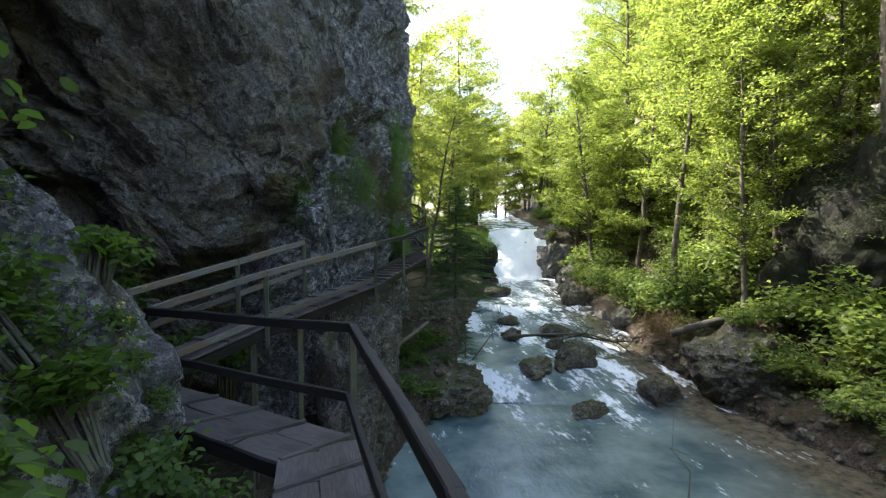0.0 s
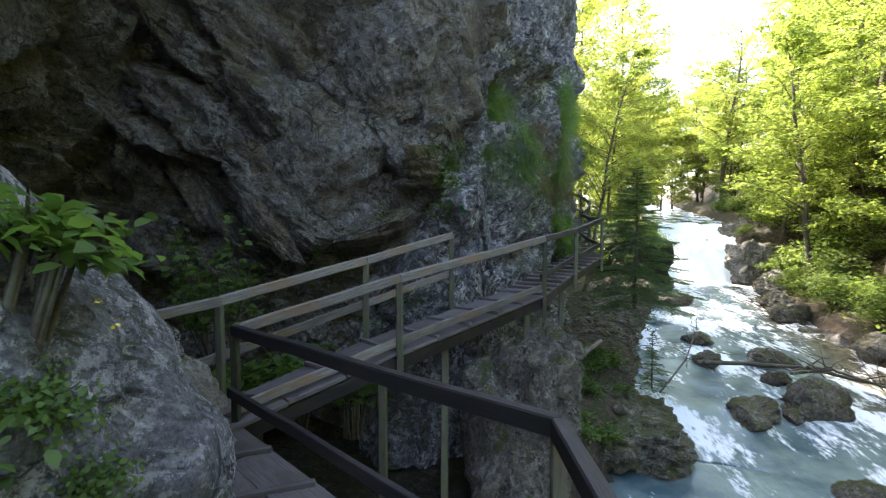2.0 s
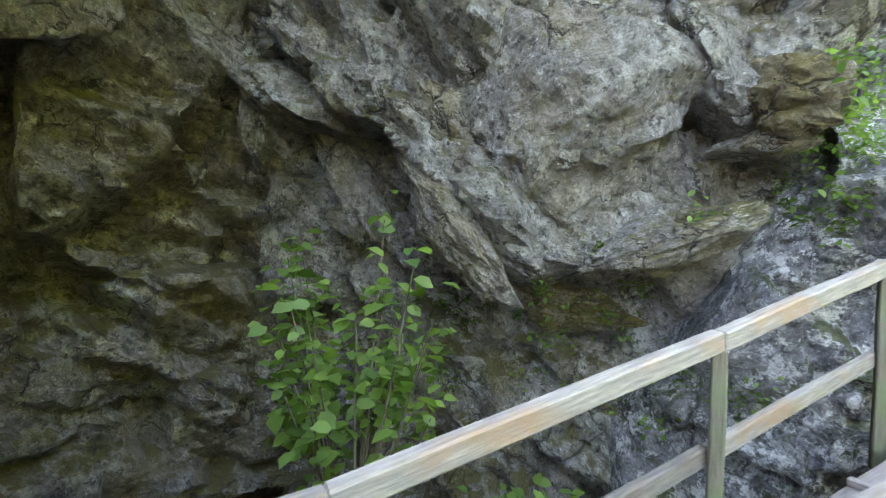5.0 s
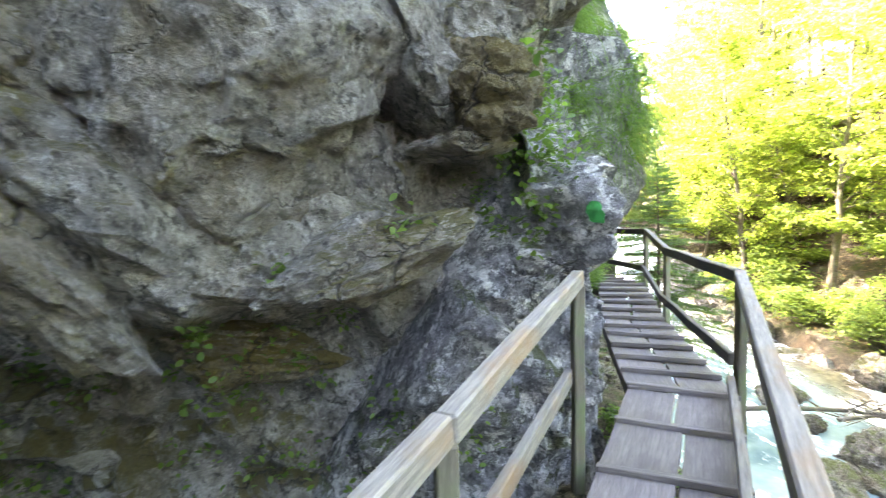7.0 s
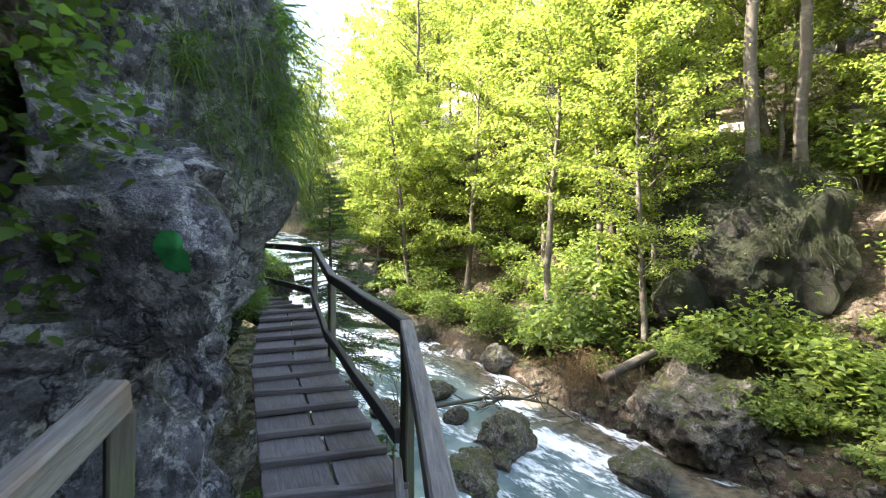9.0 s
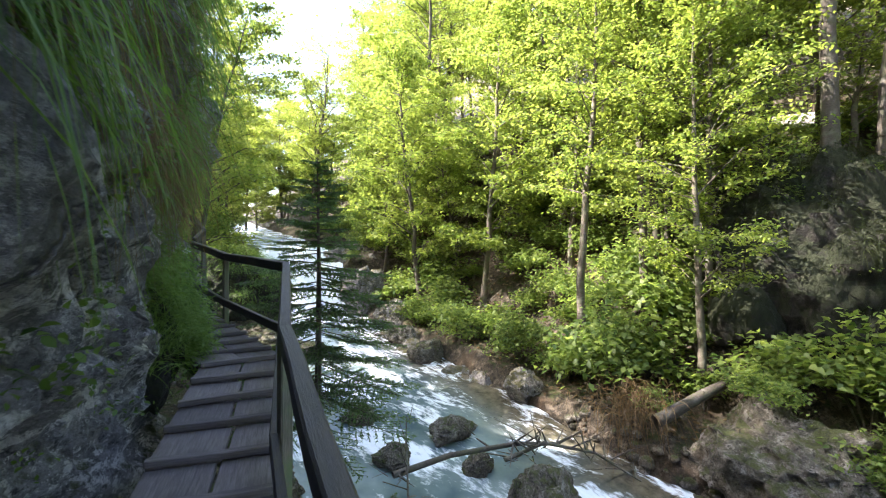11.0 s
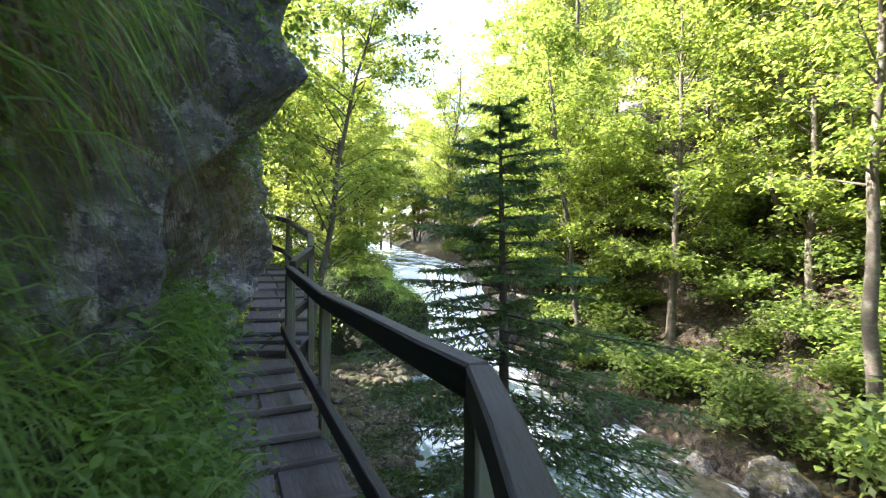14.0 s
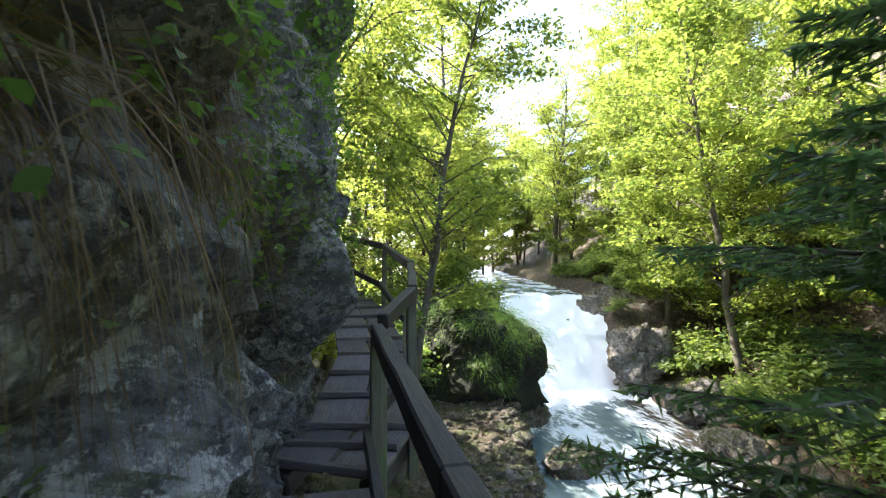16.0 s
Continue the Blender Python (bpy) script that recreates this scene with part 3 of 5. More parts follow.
def deck(nodes, label):
    """Lengthwise boards, two or three abreast, in short bays with a raised cleat at each joint."""
    walkway = tagged(new("boardwalk"), label, "boardwalk")
    rng = random.Random(7)
    inner = []
    for i, p in enumerate(nodes):
        a = left_of(nodes[max(i - 1, 0)], nodes[min(i + 1, len(nodes) - 1)], WIDTH)
        inner.append((p[0] + a.x, p[1] + a.y, p[3]))
    for i in range(len(nodes) - 1):
        o0, o1 = Vector((nodes[i][0], nodes[i][1], nodes[i][3])), Vector((nodes[i + 1][0], nodes[i + 1][1], nodes[i + 1][3]))
        n0, n1 = Vector(inner[i]), Vector(inner[i + 1])
        length = ((o1 + n1) / 2 - (o0 + n0) / 2).length
        bays = max(2, round(length / (0.62 if i < 5 else 0.43)))
        for k in range(bays):
            f0, f1 = k / bays, (k + 1) / bays
            a0, a1, b0, b1 = o0.lerp(o1, f0), o0.lerp(o1, f1), n0.lerp(n1, f0), n0.lerp(n1, f1)
            split = rng.uniform(0.44, 0.56)
            for s0, s1 in ((0.0, split - 0.012), (split + 0.012, 1.0)):
                dz = rng.uniform(-0.008, 0.008)
                mid0, mid1 = a0.lerp(b0, (s0 + s1) / 2), a1.lerp(b1, (s0 + s1) / 2)
                w = (s1 - s0) * (a0 - b0).length * 0.99
                step = (a1.z - a0.z) * (0.5 if i >= 5 else 0.0)
                q0, q1 = Vector((mid0.x, mid0.y, mid0.z + step + dz)), Vector((mid1.x, mid1.y, mid1.z - step * 0.4 + dz))
                gap = (q1 - q0) * 0.01
                beam("plank", q0 + gap, q1 - gap, w, 0.04, PLANK, walkway)
            up = Vector((0, 0, 0.035 + (a1.z - a0.z) * (0.3 if i >= 5 else 0.0)))
            skew = rng.uniform(-0.03, 0.03)
            y = (a1 - a0).normalized()
            beam("cleat", a0 + up + y * skew, b0 + up - y * skew, 0.06, 0.045, PLANK, walkway)
        for f in (0.12, 0.88):
            p, q = o0.lerp(n0, f) - Vector((0, 0, 0.12)), o1.lerp(n1, f) - Vector((0, 0, 0.12))
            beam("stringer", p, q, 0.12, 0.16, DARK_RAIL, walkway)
    return walkway


deck(RAIL, "weathered grey wooden boardwalk with cross cleats along the cliff")
deck(RAIL2, "weathered wooden stairs climbing on beside the cliff")


def rail(nodes, label, material, low=0.62, tops=0.10, ends=(True, True), foot=0.35):
    r = tagged(new("handrail"), label, "handrail", "handrails of the boardwalk")
    for i in range(len(nodes) - 1):
        a, b = Vector(nodes[i][:3]), Vector(nodes[i + 1][:3])
        beam("top_rail", a, b, 0.075, tops, material, r)
        drop0, drop1 = (nodes[i][2] - nodes[i][3]) * low, (nodes[i + 1][2] - nodes[i + 1][3]) * low
        side = left_of(nodes[i], nodes[i + 1], 0.055)
        beam("lower_rail", a - Vector((0, 0, drop0)) + side, b - Vector((0, 0, drop1)) + side, 0.05, 0.095, material, r)
    for p in nodes:
        beam("post", (p[0], p[1], p[3] - foot), (p[0], p[1], p[2] - tops * 0.4), 0.07, 0.07, POST_WOOD, r)
    return r


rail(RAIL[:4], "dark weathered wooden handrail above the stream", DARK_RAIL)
rail(RAIL[3:6], "pale weathered wooden handrail of the plank bridge", PALE_RAIL, 0.84)
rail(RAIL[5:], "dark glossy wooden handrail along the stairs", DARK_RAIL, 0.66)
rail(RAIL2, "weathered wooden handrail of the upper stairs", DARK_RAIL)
LEFT = [(-3.25, 4.42, 0.60, -0.42), (-2.72, 5.07, 0.70, -0.25), (-1.60, 6.55, 1.02, 0.08), (-0.60, 7.92, 1.32, 0.34)]
rail(LEFT, "pale weathered wooden handrail against the cliff", PALE_RAIL, 0.62)


# ---- plants ----
def mesh_arrays(name, verts, faces, material, extra=None):
    """faces: an array n x 4 (or 3) of vertex numbers."""
    me = bpy.data.meshes.new(name)
    k = faces.shape[1]
    me.vertices.add(len(verts))
    me.vertices.foreach_set("co", np.asarray(verts, np.float32).ravel())
    me.loops.add(faces.size)
    me.loops.foreach_set("vertex_index", faces.astype(np.int32).ravel())
    me.polygons.add(len(faces))
    me.polygons.foreach_set("loop_start", np.arange(0, faces.size, k, dtype=np.int32))
    me.polygons.foreach_set("loop_total", np.full(len(faces), k, np.int32))
    me.materials.append(material)
    me.update()
    me.validate()
    return me


def leaves(centres, size, rng, droop=0.3, flat=0.6, ratio=0.55, oval=False):
    """Folded leaves round the centres, four-cornered or oval; flat: how level they lie."""
    n = len(centres)
    yaw = rng.uniform(0, 2 * np.pi, n)
    d = np.stack([np.cos(yaw), np.sin(yaw), rng.normal(-droop, 0.35, n)], -1)
    d /= np.linalg.norm(d, axis=1)[:, None]
    up = np.stack([rng.normal(0, 1 - flat, n), rng.normal(0, 1 - flat, n), np.ones(n)], -1)
    side = np.cross(d, up)
    side /= np.linalg.norm(side, axis=1)[:, None] + 1e-9
    nrm = np.cross(side, d)
    s = (size * rng.uniform(0.65, 1.25, n))[:, None]
    a = centres
    tip = a + d * s
    fold = nrm * s * 0.12
    mid = a + d * s * 0.45
    if oval:
        w = side * s * ratio / 2
        v = np.stack([a, a + d * s * 0.28 + w * 0.85 + fold * 0.8, a + d * s * 0.68 + w * 0.9 + fold, tip - nrm * s * 0.08, a + d * s * 0.68 - w * 0.9 + fold, a + d * s * 0.28 - w * 0.85 + fold * 0.8], 1).reshape(-1, 3)
        return v, np.arange(6 * n).reshape(n, 6)
    v = np.stack([a, mid + side * s * ratio / 2 + fold, tip - nrm * s * 0.08, mid - side * s * ratio / 2 + fold], 1).reshape(-1, 3)
    return v, np.arange(4 * n).reshape(n, 4)


def blades(roots, aims, length, width, rng, sag=0.6, parts=3):
    """Grass blades: curved strips that start along aims and sag."""
    n = len(roots)
    aims = aims / (np.linalg.norm(aims, axis=1)[:, None] + 1e-9)
    ln = length * rng.uniform(0.5, 1.2, n)
    side = np.cross(aims, rng.normal(0, 1, (n, 3)))
    side /= np.linalg.norm(side, axis=1)[:, None] + 1e-9
    rows = []
    for k in range(parts + 1):
        f = k / parts
        p = roots + aims * (ln * f)[:, None] * (1 - 0.35 * sag * f)
        p[:, 2] -= sag * ln * f * f
        w = (width * (1 - f) ** 0.6 + 0.0006)
        rows += [p + side * w / 2, p - side * w / 2]
    v = np.stack(rows, 1).reshape(-1, 3)
    base = (np.arange(n) * 2 * (parts + 1))[:, None]
    f = np.concatenate([base + np.array([[2 * k, 2 * k + 1, 2 * k + 3, 2 * k + 2]]) for k in range(parts)], 0)
    return v, f


def tubes(segs, sides=6):
    """Tapered tubes from rows of (a, b, radius a, radius b)."""
    vs, fs = [], []
    for a, b, r0, r1 in segs:
        a, b = np.array(a, float), np.array(b, float)
        d = b - a
        d /= np.linalg.norm(d) + 1e-9
        x = np.cross(d, (0, 0, 1) if abs(d[2]) < 0.9 else (1, 0, 0))
        x /= np.linalg.norm(x)
        y = np.cross(d, x)
        o = len(vs)
        for p, r in ((a, r0), (b, r1)):
            for k in range(sides):
                t = 2 * math.pi * k / sides
                vs.append(p + (x * math.cos(t) + y * math.sin(t)) * r)
        for k in range(sides):
            fs.append((o + k, o + (k + 1) % sides, o + sides + (k + 1) % sides, o + sides + k))
    return np.array(vs), np.array(fs)


def tree_meshes(seed, height, crown_low, spread, leaf_count, leaf_size, material, lean=0.06, trunk_r=0.14):
    """Trunk with limbs, and a crown of leaves in level sprays at the ends of the twigs."""
    rng = np.random.default_rng(seed)
    segs, tips = [], []
    p, r = np.zeros(3), trunk_r
    bend = rng.normal(0, lean, 2)
    n = 14
    spine = [p.copy()]
    for k in range(n):
        q = p + np.array([bend[0] + rng.normal(0, 0.05), bend[1] + rng.normal(0, 0.05), 1.0]) * height / n
        r2 = trunk_r * (1 - (k + 1) / n) ** 0.8 + 0.012
        segs.append((p, q, r * (1.35 if k == 0 else 1), r2))
        p, r = q, r2
        spine.append(p.copy())
    for k in range(46):
        f = crown_low + (1 - crown_low) * (k + rng.uniform(0, 1)) / 46
        i = min(n - 1, int(f * n))
        a = spine[i] + (spine[i + 1] - spine[i]) * (f * n - i)
        yaw = rng.uniform(0, 2 * np.pi)
        reach = spread * (0.35 + 0.75 * math.sin(math.pi * min(1, (f - crown_low) / (1 - crown_low) * 0.85 + 0.12))) * rng.uniform(0.6, 1.15)
        rise = rng.uniform(0.10, 0.85) * reach
        b = a + np.array([math.cos(yaw) * reach * 0.5, math.sin(yaw) * reach * 0.5, rise * 0.7])
        c = a + np.array([math.cos(yaw + 0.2) * reach, math.sin(yaw + 0.2) * reach, rise])
        r0 = 0.25 * trunk_r * (1.1 - f) + 0.012
        segs += [(a, b, r0, r0 * 0.6), (b, c, r0 * 0.6, 0.006)]
        for j in range(6):
            g = 0.25 + 0.75 * j / 5
            o = (a + (b - a) * g * 2 if g < 0.5 else b + (c - b) * (g - 0.5) * 2)
            y2 = yaw + rng.uniform(-1.3, 1.3)
            tw = reach * rng.uniform(0.2, 0.45)
            e = o + np.array([math.cos(y2) * tw, math.sin(y2) * tw, rng.uniform(-0.1, 0.25) * tw])
            segs.append((o, e, 0.008, 0.003))
            tips.append((o, e))
    per = max(1, leaf_count // len(tips))
    cs = []
    for o, e in tips:
        f = rng.uniform(0.1, 1.15, per)[:, None]
        cs.append(o + (e - o) * f + rng.normal(0, 1, (per, 3)) * np.array([0.24, 0.24, 0.13]) * spread * 0.28)
    v, f = leaves(np.concatenate(cs), leaf_size, rng, 0.35, 0.5, 0.62)
    tv, tf = tubes(segs, 7)
    trunk = mesh_arrays("trunk", tv, tf, BARK)
    trunk.polygons.foreach_set("use_smooth", [True] * len(trunk.polygons))
    return trunk, mesh_arrays("crown", v, f, material)


def plant(name, meshes, m, label, category, group=""):
    """A thing of its own at the pose m, with the parts given as (name, mesh)."""
    ob = new(name)
    ob.matrix_world = m
    for nm, me in meshes:
        q = part(nm, me, None, ob)
        if nm != "trunk":
            q["kind"] = "stuff"
    return tagged(ob, label, category, group)


BEECHES = [tree_meshes(s, h, lo, sp, 11000, 0.17, BEECH, 0.04, r) for s, h, lo, sp, r in ((1, 15, 0.22, 2.9, 0.15), (2, 18, 0.30, 3.2, 0.19), (3, 12, 0.15, 2.6, 0.12), (4, 16, 0.26, 2.6, 0.14), (5, 9, 0.12, 2.3, 0.09))]
TALL = [tree_meshes(s, h, lo, sp, 6500, 0.22, BEECH, 0.03, r) for s, h, lo, sp, r in ((11, 24, 0.45, 3.6, 0.26), (12, 21, 0.4, 3.2, 0.22))]


BROAD = tree_meshes(16, 17, 0.36, 6.0, 7000, 0.20, VALLEY_LEAF_LIT, 0.05, 0.24)

# same beeches, crowns swapped to the leaves that carry sunlight in their colour
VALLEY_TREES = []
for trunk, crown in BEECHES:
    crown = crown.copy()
    crown.materials[0] = VALLEY_LEAF_LIT
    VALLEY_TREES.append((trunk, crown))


def bush_meshes(seed, radius, height, count, size, material):
    rng = np.random.default_rng(seed)
    segs, cs = [], []
    for k in range(22):
        yaw, out = rng.uniform(0, 2 * np.pi), radius * rng.uniform(0.2, 1.0)
        top = np.array([math.cos(yaw) * out, math.sin(yaw) * out, height * rng.uniform(0.45, 1.0) * (1.1 - 0.45 * out / radius)])
        mid = top * np.array([0.45, 0.45, 0.62])
        segs += [(np.array([math.cos(yaw) * 0.08, math.sin(yaw) * 0.08, -0.3]), mid, 0.014, 0.009), (mid, top, 0.009, 0.003)]
        per = count // 22
        f = rng.uniform(0.15, 1.05, per)[:, None]
        cs.append(mid + (top - mid) * f + rng.normal(0, 1, (per, 3)) * np.array([0.24, 0.24, 0.07]) * radius)
    v, f = leaves(np.concatenate(cs), size, rng, 0.25, 0.55, 0.6, size < 0.12)
    tv, tf = tubes(segs, 5)
    return mesh_arrays("branchwork", tv, tf, BARK), mesh_arrays("foliage", v, f, material)


BUSHES = [bush_meshes(20 + k, r, h, c, sz, BUSH) for k, (r, h, c, sz) in enumerate(((1.2, 1.6, 1300, 0.19), (0.9, 1.2, 950, 0.16), (1.5, 2.4, 1800, 0.21), (0.7, 0.8, 700, 0.13)))]
HERBS = [bush_meshes(40 + k, r, h, c, sz, HERB) for k, (r, h, c, sz) in enumerate(((0.38, 0.45, 420, 0.085), (0.3, 0.3, 320, 0.07), (0.5, 0.55, 620, 0.10)))]

# forest on the slope beyond the stream
rng = random.Random(5)
spots = []


def free_spot(x, y, gap):
    if any((x - a) ** 2 + (y - b) ** 2 < gap * gap for a, b in spots):
        return False
    spots.append((x, y))
    return True


TREE_LABELS = ("slender young beech with bright sunlit leaves", "tall beech with a straight grey trunk", "low beech with spreading level branches", "sunlit beech on the forest slope", "small bushy beech sapling")
count = 0
for _ in range(4000):
    y = rng.uniform(-20, 62)
    e = (rng.uniform(3.2, 34) if y < 22 else rng.uniform(2.2, 26)) if y < 46 else rng.uniform(2, 24)
    i = int(np.argmin(abs(RP[:, 1] - y)))
    x = RP[i, 0] + RP[i, 3] + e
    if 11.0 < x < 22.5 and 5.0 < y < 13.6:
        continue
    if e < 6 and y < 20 and y > 4 or 15.3 < e < 18.7 and 4 < y < 46:
        continue
    if not free_spot(x, y, 2.5 if y < 30 else 3.0):
        continue
    k = rng.randrange(5) if e > 7 else rng.choice((2, 4, 4))
    s = rng.uniform(0.8, 1.2)
    m = pose(x, y, ground_z(x, y) - 0.15, rng.uniform(-4, 4), rng.uniform(-8, -1), rng.uniform(0, 360)) @ Matrix.Scale(s, 4)
    plant("beech_tree", (("trunk", BEECHES[k][0]), ("crown", BEECHES[k][1])), m, TREE_LABELS[k], "tree", "trees on the slope")
    count += 1
    if count > 150:
        break
for x, y, k, s in ((15.6, 14.6, 1, 0.7), (17.4, 14.2, 0, 0.75), (14.4, 16.2, 1, 0.7), (17.9, 10.3, 0, 0.9), (19.6, 9.2, 1, 1.0), (21.5, 12.8, 0, 0.9), (16.6, 14.6, 1, 0.75), (22.5, 6.5, 0, 1.0)):
    plant("tall_tree", (("trunk", TALL[k][0]), ("crown", TALL[k][1])), pose(x, y, max(ground_z(x, y), 3.9 if 17.5 < x < 20 and y < 11 else -9) - 0.3, 0, -3, 40 * x) @ Matrix.Scale(s, 4), "tall slender tree with a dark bare trunk", "tree", "tall trees on the slope")

for x, y, k, s in ((16.4, 12.9, 0, 0.8), (18.8, 12.9, 3, 0.75), (21.8, 10.4, 2, 0.9), (14.6, 12.6, 0, 0.75), (17.2, 14.4, 1, 0.7)):
    plant("beech_tree", (("trunk", BEECHES[k][0]), ("crown", BEECHES[k][1])), pose(x, y, ground_z(x, y) - 0.2, 0, 0, 50 * x) @ Matrix.Scale(s, 4), "leafy beech shading the mossy outcrop", "tree", "trees on the slope")

# trees above the cliff and up the valley on the cliff's side
# the unseen ones above the slab are added to keep it dark
for x, y, k, s in ((1.2, 19.8, 0, 0.75), (3.2, 26.3, 1, 0.95), (5.2, 29.6, 3, 0.95), (10.2, 40.5, 1, 1.1), (13.2, 47.0, 3, 1.2), (17.0, 60.0, 1, 1.0), (21.5, 66.0, 3, 1.1), (25.0, 62.0, 4, 1.6), (29.5, 72.0, 1, 1.0), (14.5, 66.0, 1, 1.1), (19.5, 58.5, 4, 1.4), (33.0, 78.0, 3, 1.1), (0.0, 15.0, 1, 0.8), (-0.9, 13.0, 3, 0.85), (-0.5, 23.5, 1, 0.8), (2.2, 25.5, 2, 0.95), (5.5, 39.0, 3, 0.8), (9.0, 42.0, 2, 1.0), (2.5, 44.0, 1, 0.8),
                   (11.0, 48.0, 4, 1.3), (7.0, 52.0, 0, 0.9), (13.5, 57.0, 3, 0.9), (18.5, 63.0, 2, 1.0), (21.0, 70.0, 0, 0.8), (26.0, 72.0, 1, 0.8), (16.0, 76.0, 1, 0.9), (11.0, 66.0, 0, 0.9), (0.0, 52.0, 1, 1.0), (4.0, 60.0, 0, 1.0), (8.6, 38.0, 2, 0.9), (12.4, 43.0, 4, 1.0), (10.5, 45.5, 2, 1.0), (14.5, 50.0, 4, 1.3), (16.5, 55.0, 2, 1.0),
                   (4.8, 35.5, 4, 1.0), (6.5, 44.0, 3, 0.9), (22.0, 62.0, 4, 1.4), (27.0, 66.0, 2, 1.2), (23.5, 78.0, 3, 1.0), (30.0, 80.0, 0, 1.0), (19.0, 84.0, 1, 1.0), (12.0, 82.0, 0, 1.1), (-4.5, -3.0, 0, 0.8), (-6.0, 0.5, 3, 0.8), (-5.0, 2.6, 2, 0.8), (-7.5, 4.0, 0, 0.8), (-4.0, -8.0, 2, 1.0), (-8.0, -5.0, 1, 0.9), (-3.6, -12.0, 4, 1.2), (-9.0, 8.5, 3, 0.8), (-6.0, 12.5, 0, 0.7), (-3.0, 15.5, 3, 0.7), (-1.0, 18.0, 2, 0.8)):
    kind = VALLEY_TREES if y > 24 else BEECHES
    plant("beech_tree", (("trunk", kind[k][0]), ("crown", kind[k][1])), pose(x, y, ground_z(x, y) - 0.3, 0, 2, 77 * x + y) @ Matrix.Scale(s, 4), "sunlit yellow-green beech up the valley, or an unseen added shade tree", "tree", "trees up the valley")

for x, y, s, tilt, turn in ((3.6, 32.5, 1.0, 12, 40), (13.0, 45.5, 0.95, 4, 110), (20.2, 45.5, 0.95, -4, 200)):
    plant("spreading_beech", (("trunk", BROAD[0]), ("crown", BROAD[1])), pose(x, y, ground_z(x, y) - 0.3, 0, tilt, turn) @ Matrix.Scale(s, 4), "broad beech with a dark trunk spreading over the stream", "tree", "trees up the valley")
for x, y, k, s, tilt in ((4.2, 23.2, 3, 0.7, 13),):
    plant("leaning_beech", (("trunk", BEECHES[k][0]), ("crown", BEECHES[k][1])), pose(x, y, ground_z(x, y) - 0.3, 0, tilt, 0) @ Matrix.Scale(s, 4), "beech leaning out over the stream", "tree", "trees up the valley")

# road with a guard rail along the slope
road_line = [(float(np.interp(y, RP[:, 1], RP[:, 0] + RP[:, 3])) + 17.0, y) for y in np.arange(4, 46, 1.0)]
rows = []
for x, y in road_line:
    z = ground_z(x, y) * 0.4 + 0.6 * (6.2 + 0.03 * y) + 0.5
    rows.append([(x - 1.9, y, z - 1.4), (x - 1.55, y, z - 0.05), (x - 1.4, y, z), (x, y, z + 0.05), (x + 1.4, y, z), (x + 1.9, y, z - 0.6)])
rows = np.array(rows)
rows[:, :, 2] = np.apply_along_axis(lambda c: np.convolve(np.pad(c, 3, mode="edge"), np.ones(7) / 7, mode="valid"), 0, rows[:, :, 2])
tagged(new("road", grid_mesh("road", rows, ROAD)), "pale gravel road along the forest slope", "road", kind="structure")
guard = tagged(new("guard_rail"), "pale weathered guard rail beside the forest road", "guard rail")
for i in range(0, len(rows) - 2, 2):
    p, q = Vector(rows[i, 2]), Vector(rows[i + 2, 2])
    beam("post", p - Vector((0, 0, 0.2)), p + Vector((0, 0, 0.75)), 0.10, 0.10, DEAD_WOOD, guard)
    beam("rail", p + Vector((0, 0, 0.68)), q + Vector((0, 0, 0.68)), 0.06, 0.16, DEAD_WOOD, guard)

# shrubs on the far bank
rng = random.Random(8)
count = 0
for _ in range(3000):
    y = rng.uniform(2, 44)
    e = 0.9 + 13 * rng.random() ** 1.4
    i = int(np.argmin(abs(RP[:, 1] - y)))
    x = RP[i, 0] + RP[i, 3] + e
    if (15.0 < x < 21.5 and 6.0 < y < 13.0) or (11.3 < x < 14.2 and 8.8 < y < 12.0):
        continue
    if not free_spot(x, y, 1.15):
        continue
    k = rng.randrange(4)
    s = rng.uniform(0.7, 1.35) * (0.7 if e < 1.5 else 1.0)
    plant("shrub", (("branchwork", BUSHES[k][0]), ("foliage", BUSHES[k][1])), pose(x, y, ground_z(x, y), rng.uniform(-8, 8), rng.uniform(-18, 0), rng.uniform(0, 360)) @ Matrix.Scale(s, 4), "leafy green shrub on the stream bank", "shrub", "shrubs on the bank")
    count += 1
    if count > 225:
        break
for x, y, z, k, s in ((12.9, 10.9, -1.55, 3, 0.8), (17.4, 9.6, 3.5, 3, 0.9), (18.9, 11.2, 3.9, 1, 1.0), (16.8, 11.2, 2.9, 3, 1.0), (18.0, 8.6, 2.6, 1, 1.0), (18.0, 12.2, 3.2, 1, 1.1), (16.3, 9.8, 1.0, 3, 0.9), (12.4, 10.3, -1.5, 3, 0.75), (13.6, 11.1, -1.7, 1, 0.7),
                      (7.2, 28.2, 1.25, 3, 0.9), (8.3, 29.2, 1.2, 3, 0.8), (7.6, 29.6, 1.2, 1, 0.7)):
    plant("shrub", (("branchwork", BUSHES[k][0]), ("foliage", BUSHES[k][1])), pose(x, y, z, 0, 0, 50 * x) @ Matrix.Scale(s, 4), "leafy green shrub growing on a boulder", "shrub", "shrubs on boulders")

for x, y, k, s in ((14.3, 8.4, 3, 1.1), (14.9, 6.7, 3, 0.8), (15.7, 7.9, 1, 0.8), (13.6, 5.9, 3, 0.9), (16.2, 6.6, 1, 0.9)):
    plant("shrub", (("branchwork", BUSHES[k][0]), ("foliage", BUSHES[k][1])), pose(x, y, ground_z(x, y), 0, 0, 50 * x) @ Matrix.Scale(s, 4), "leafy green shrub on the stream bank", "shrub", "shrubs on the bank")


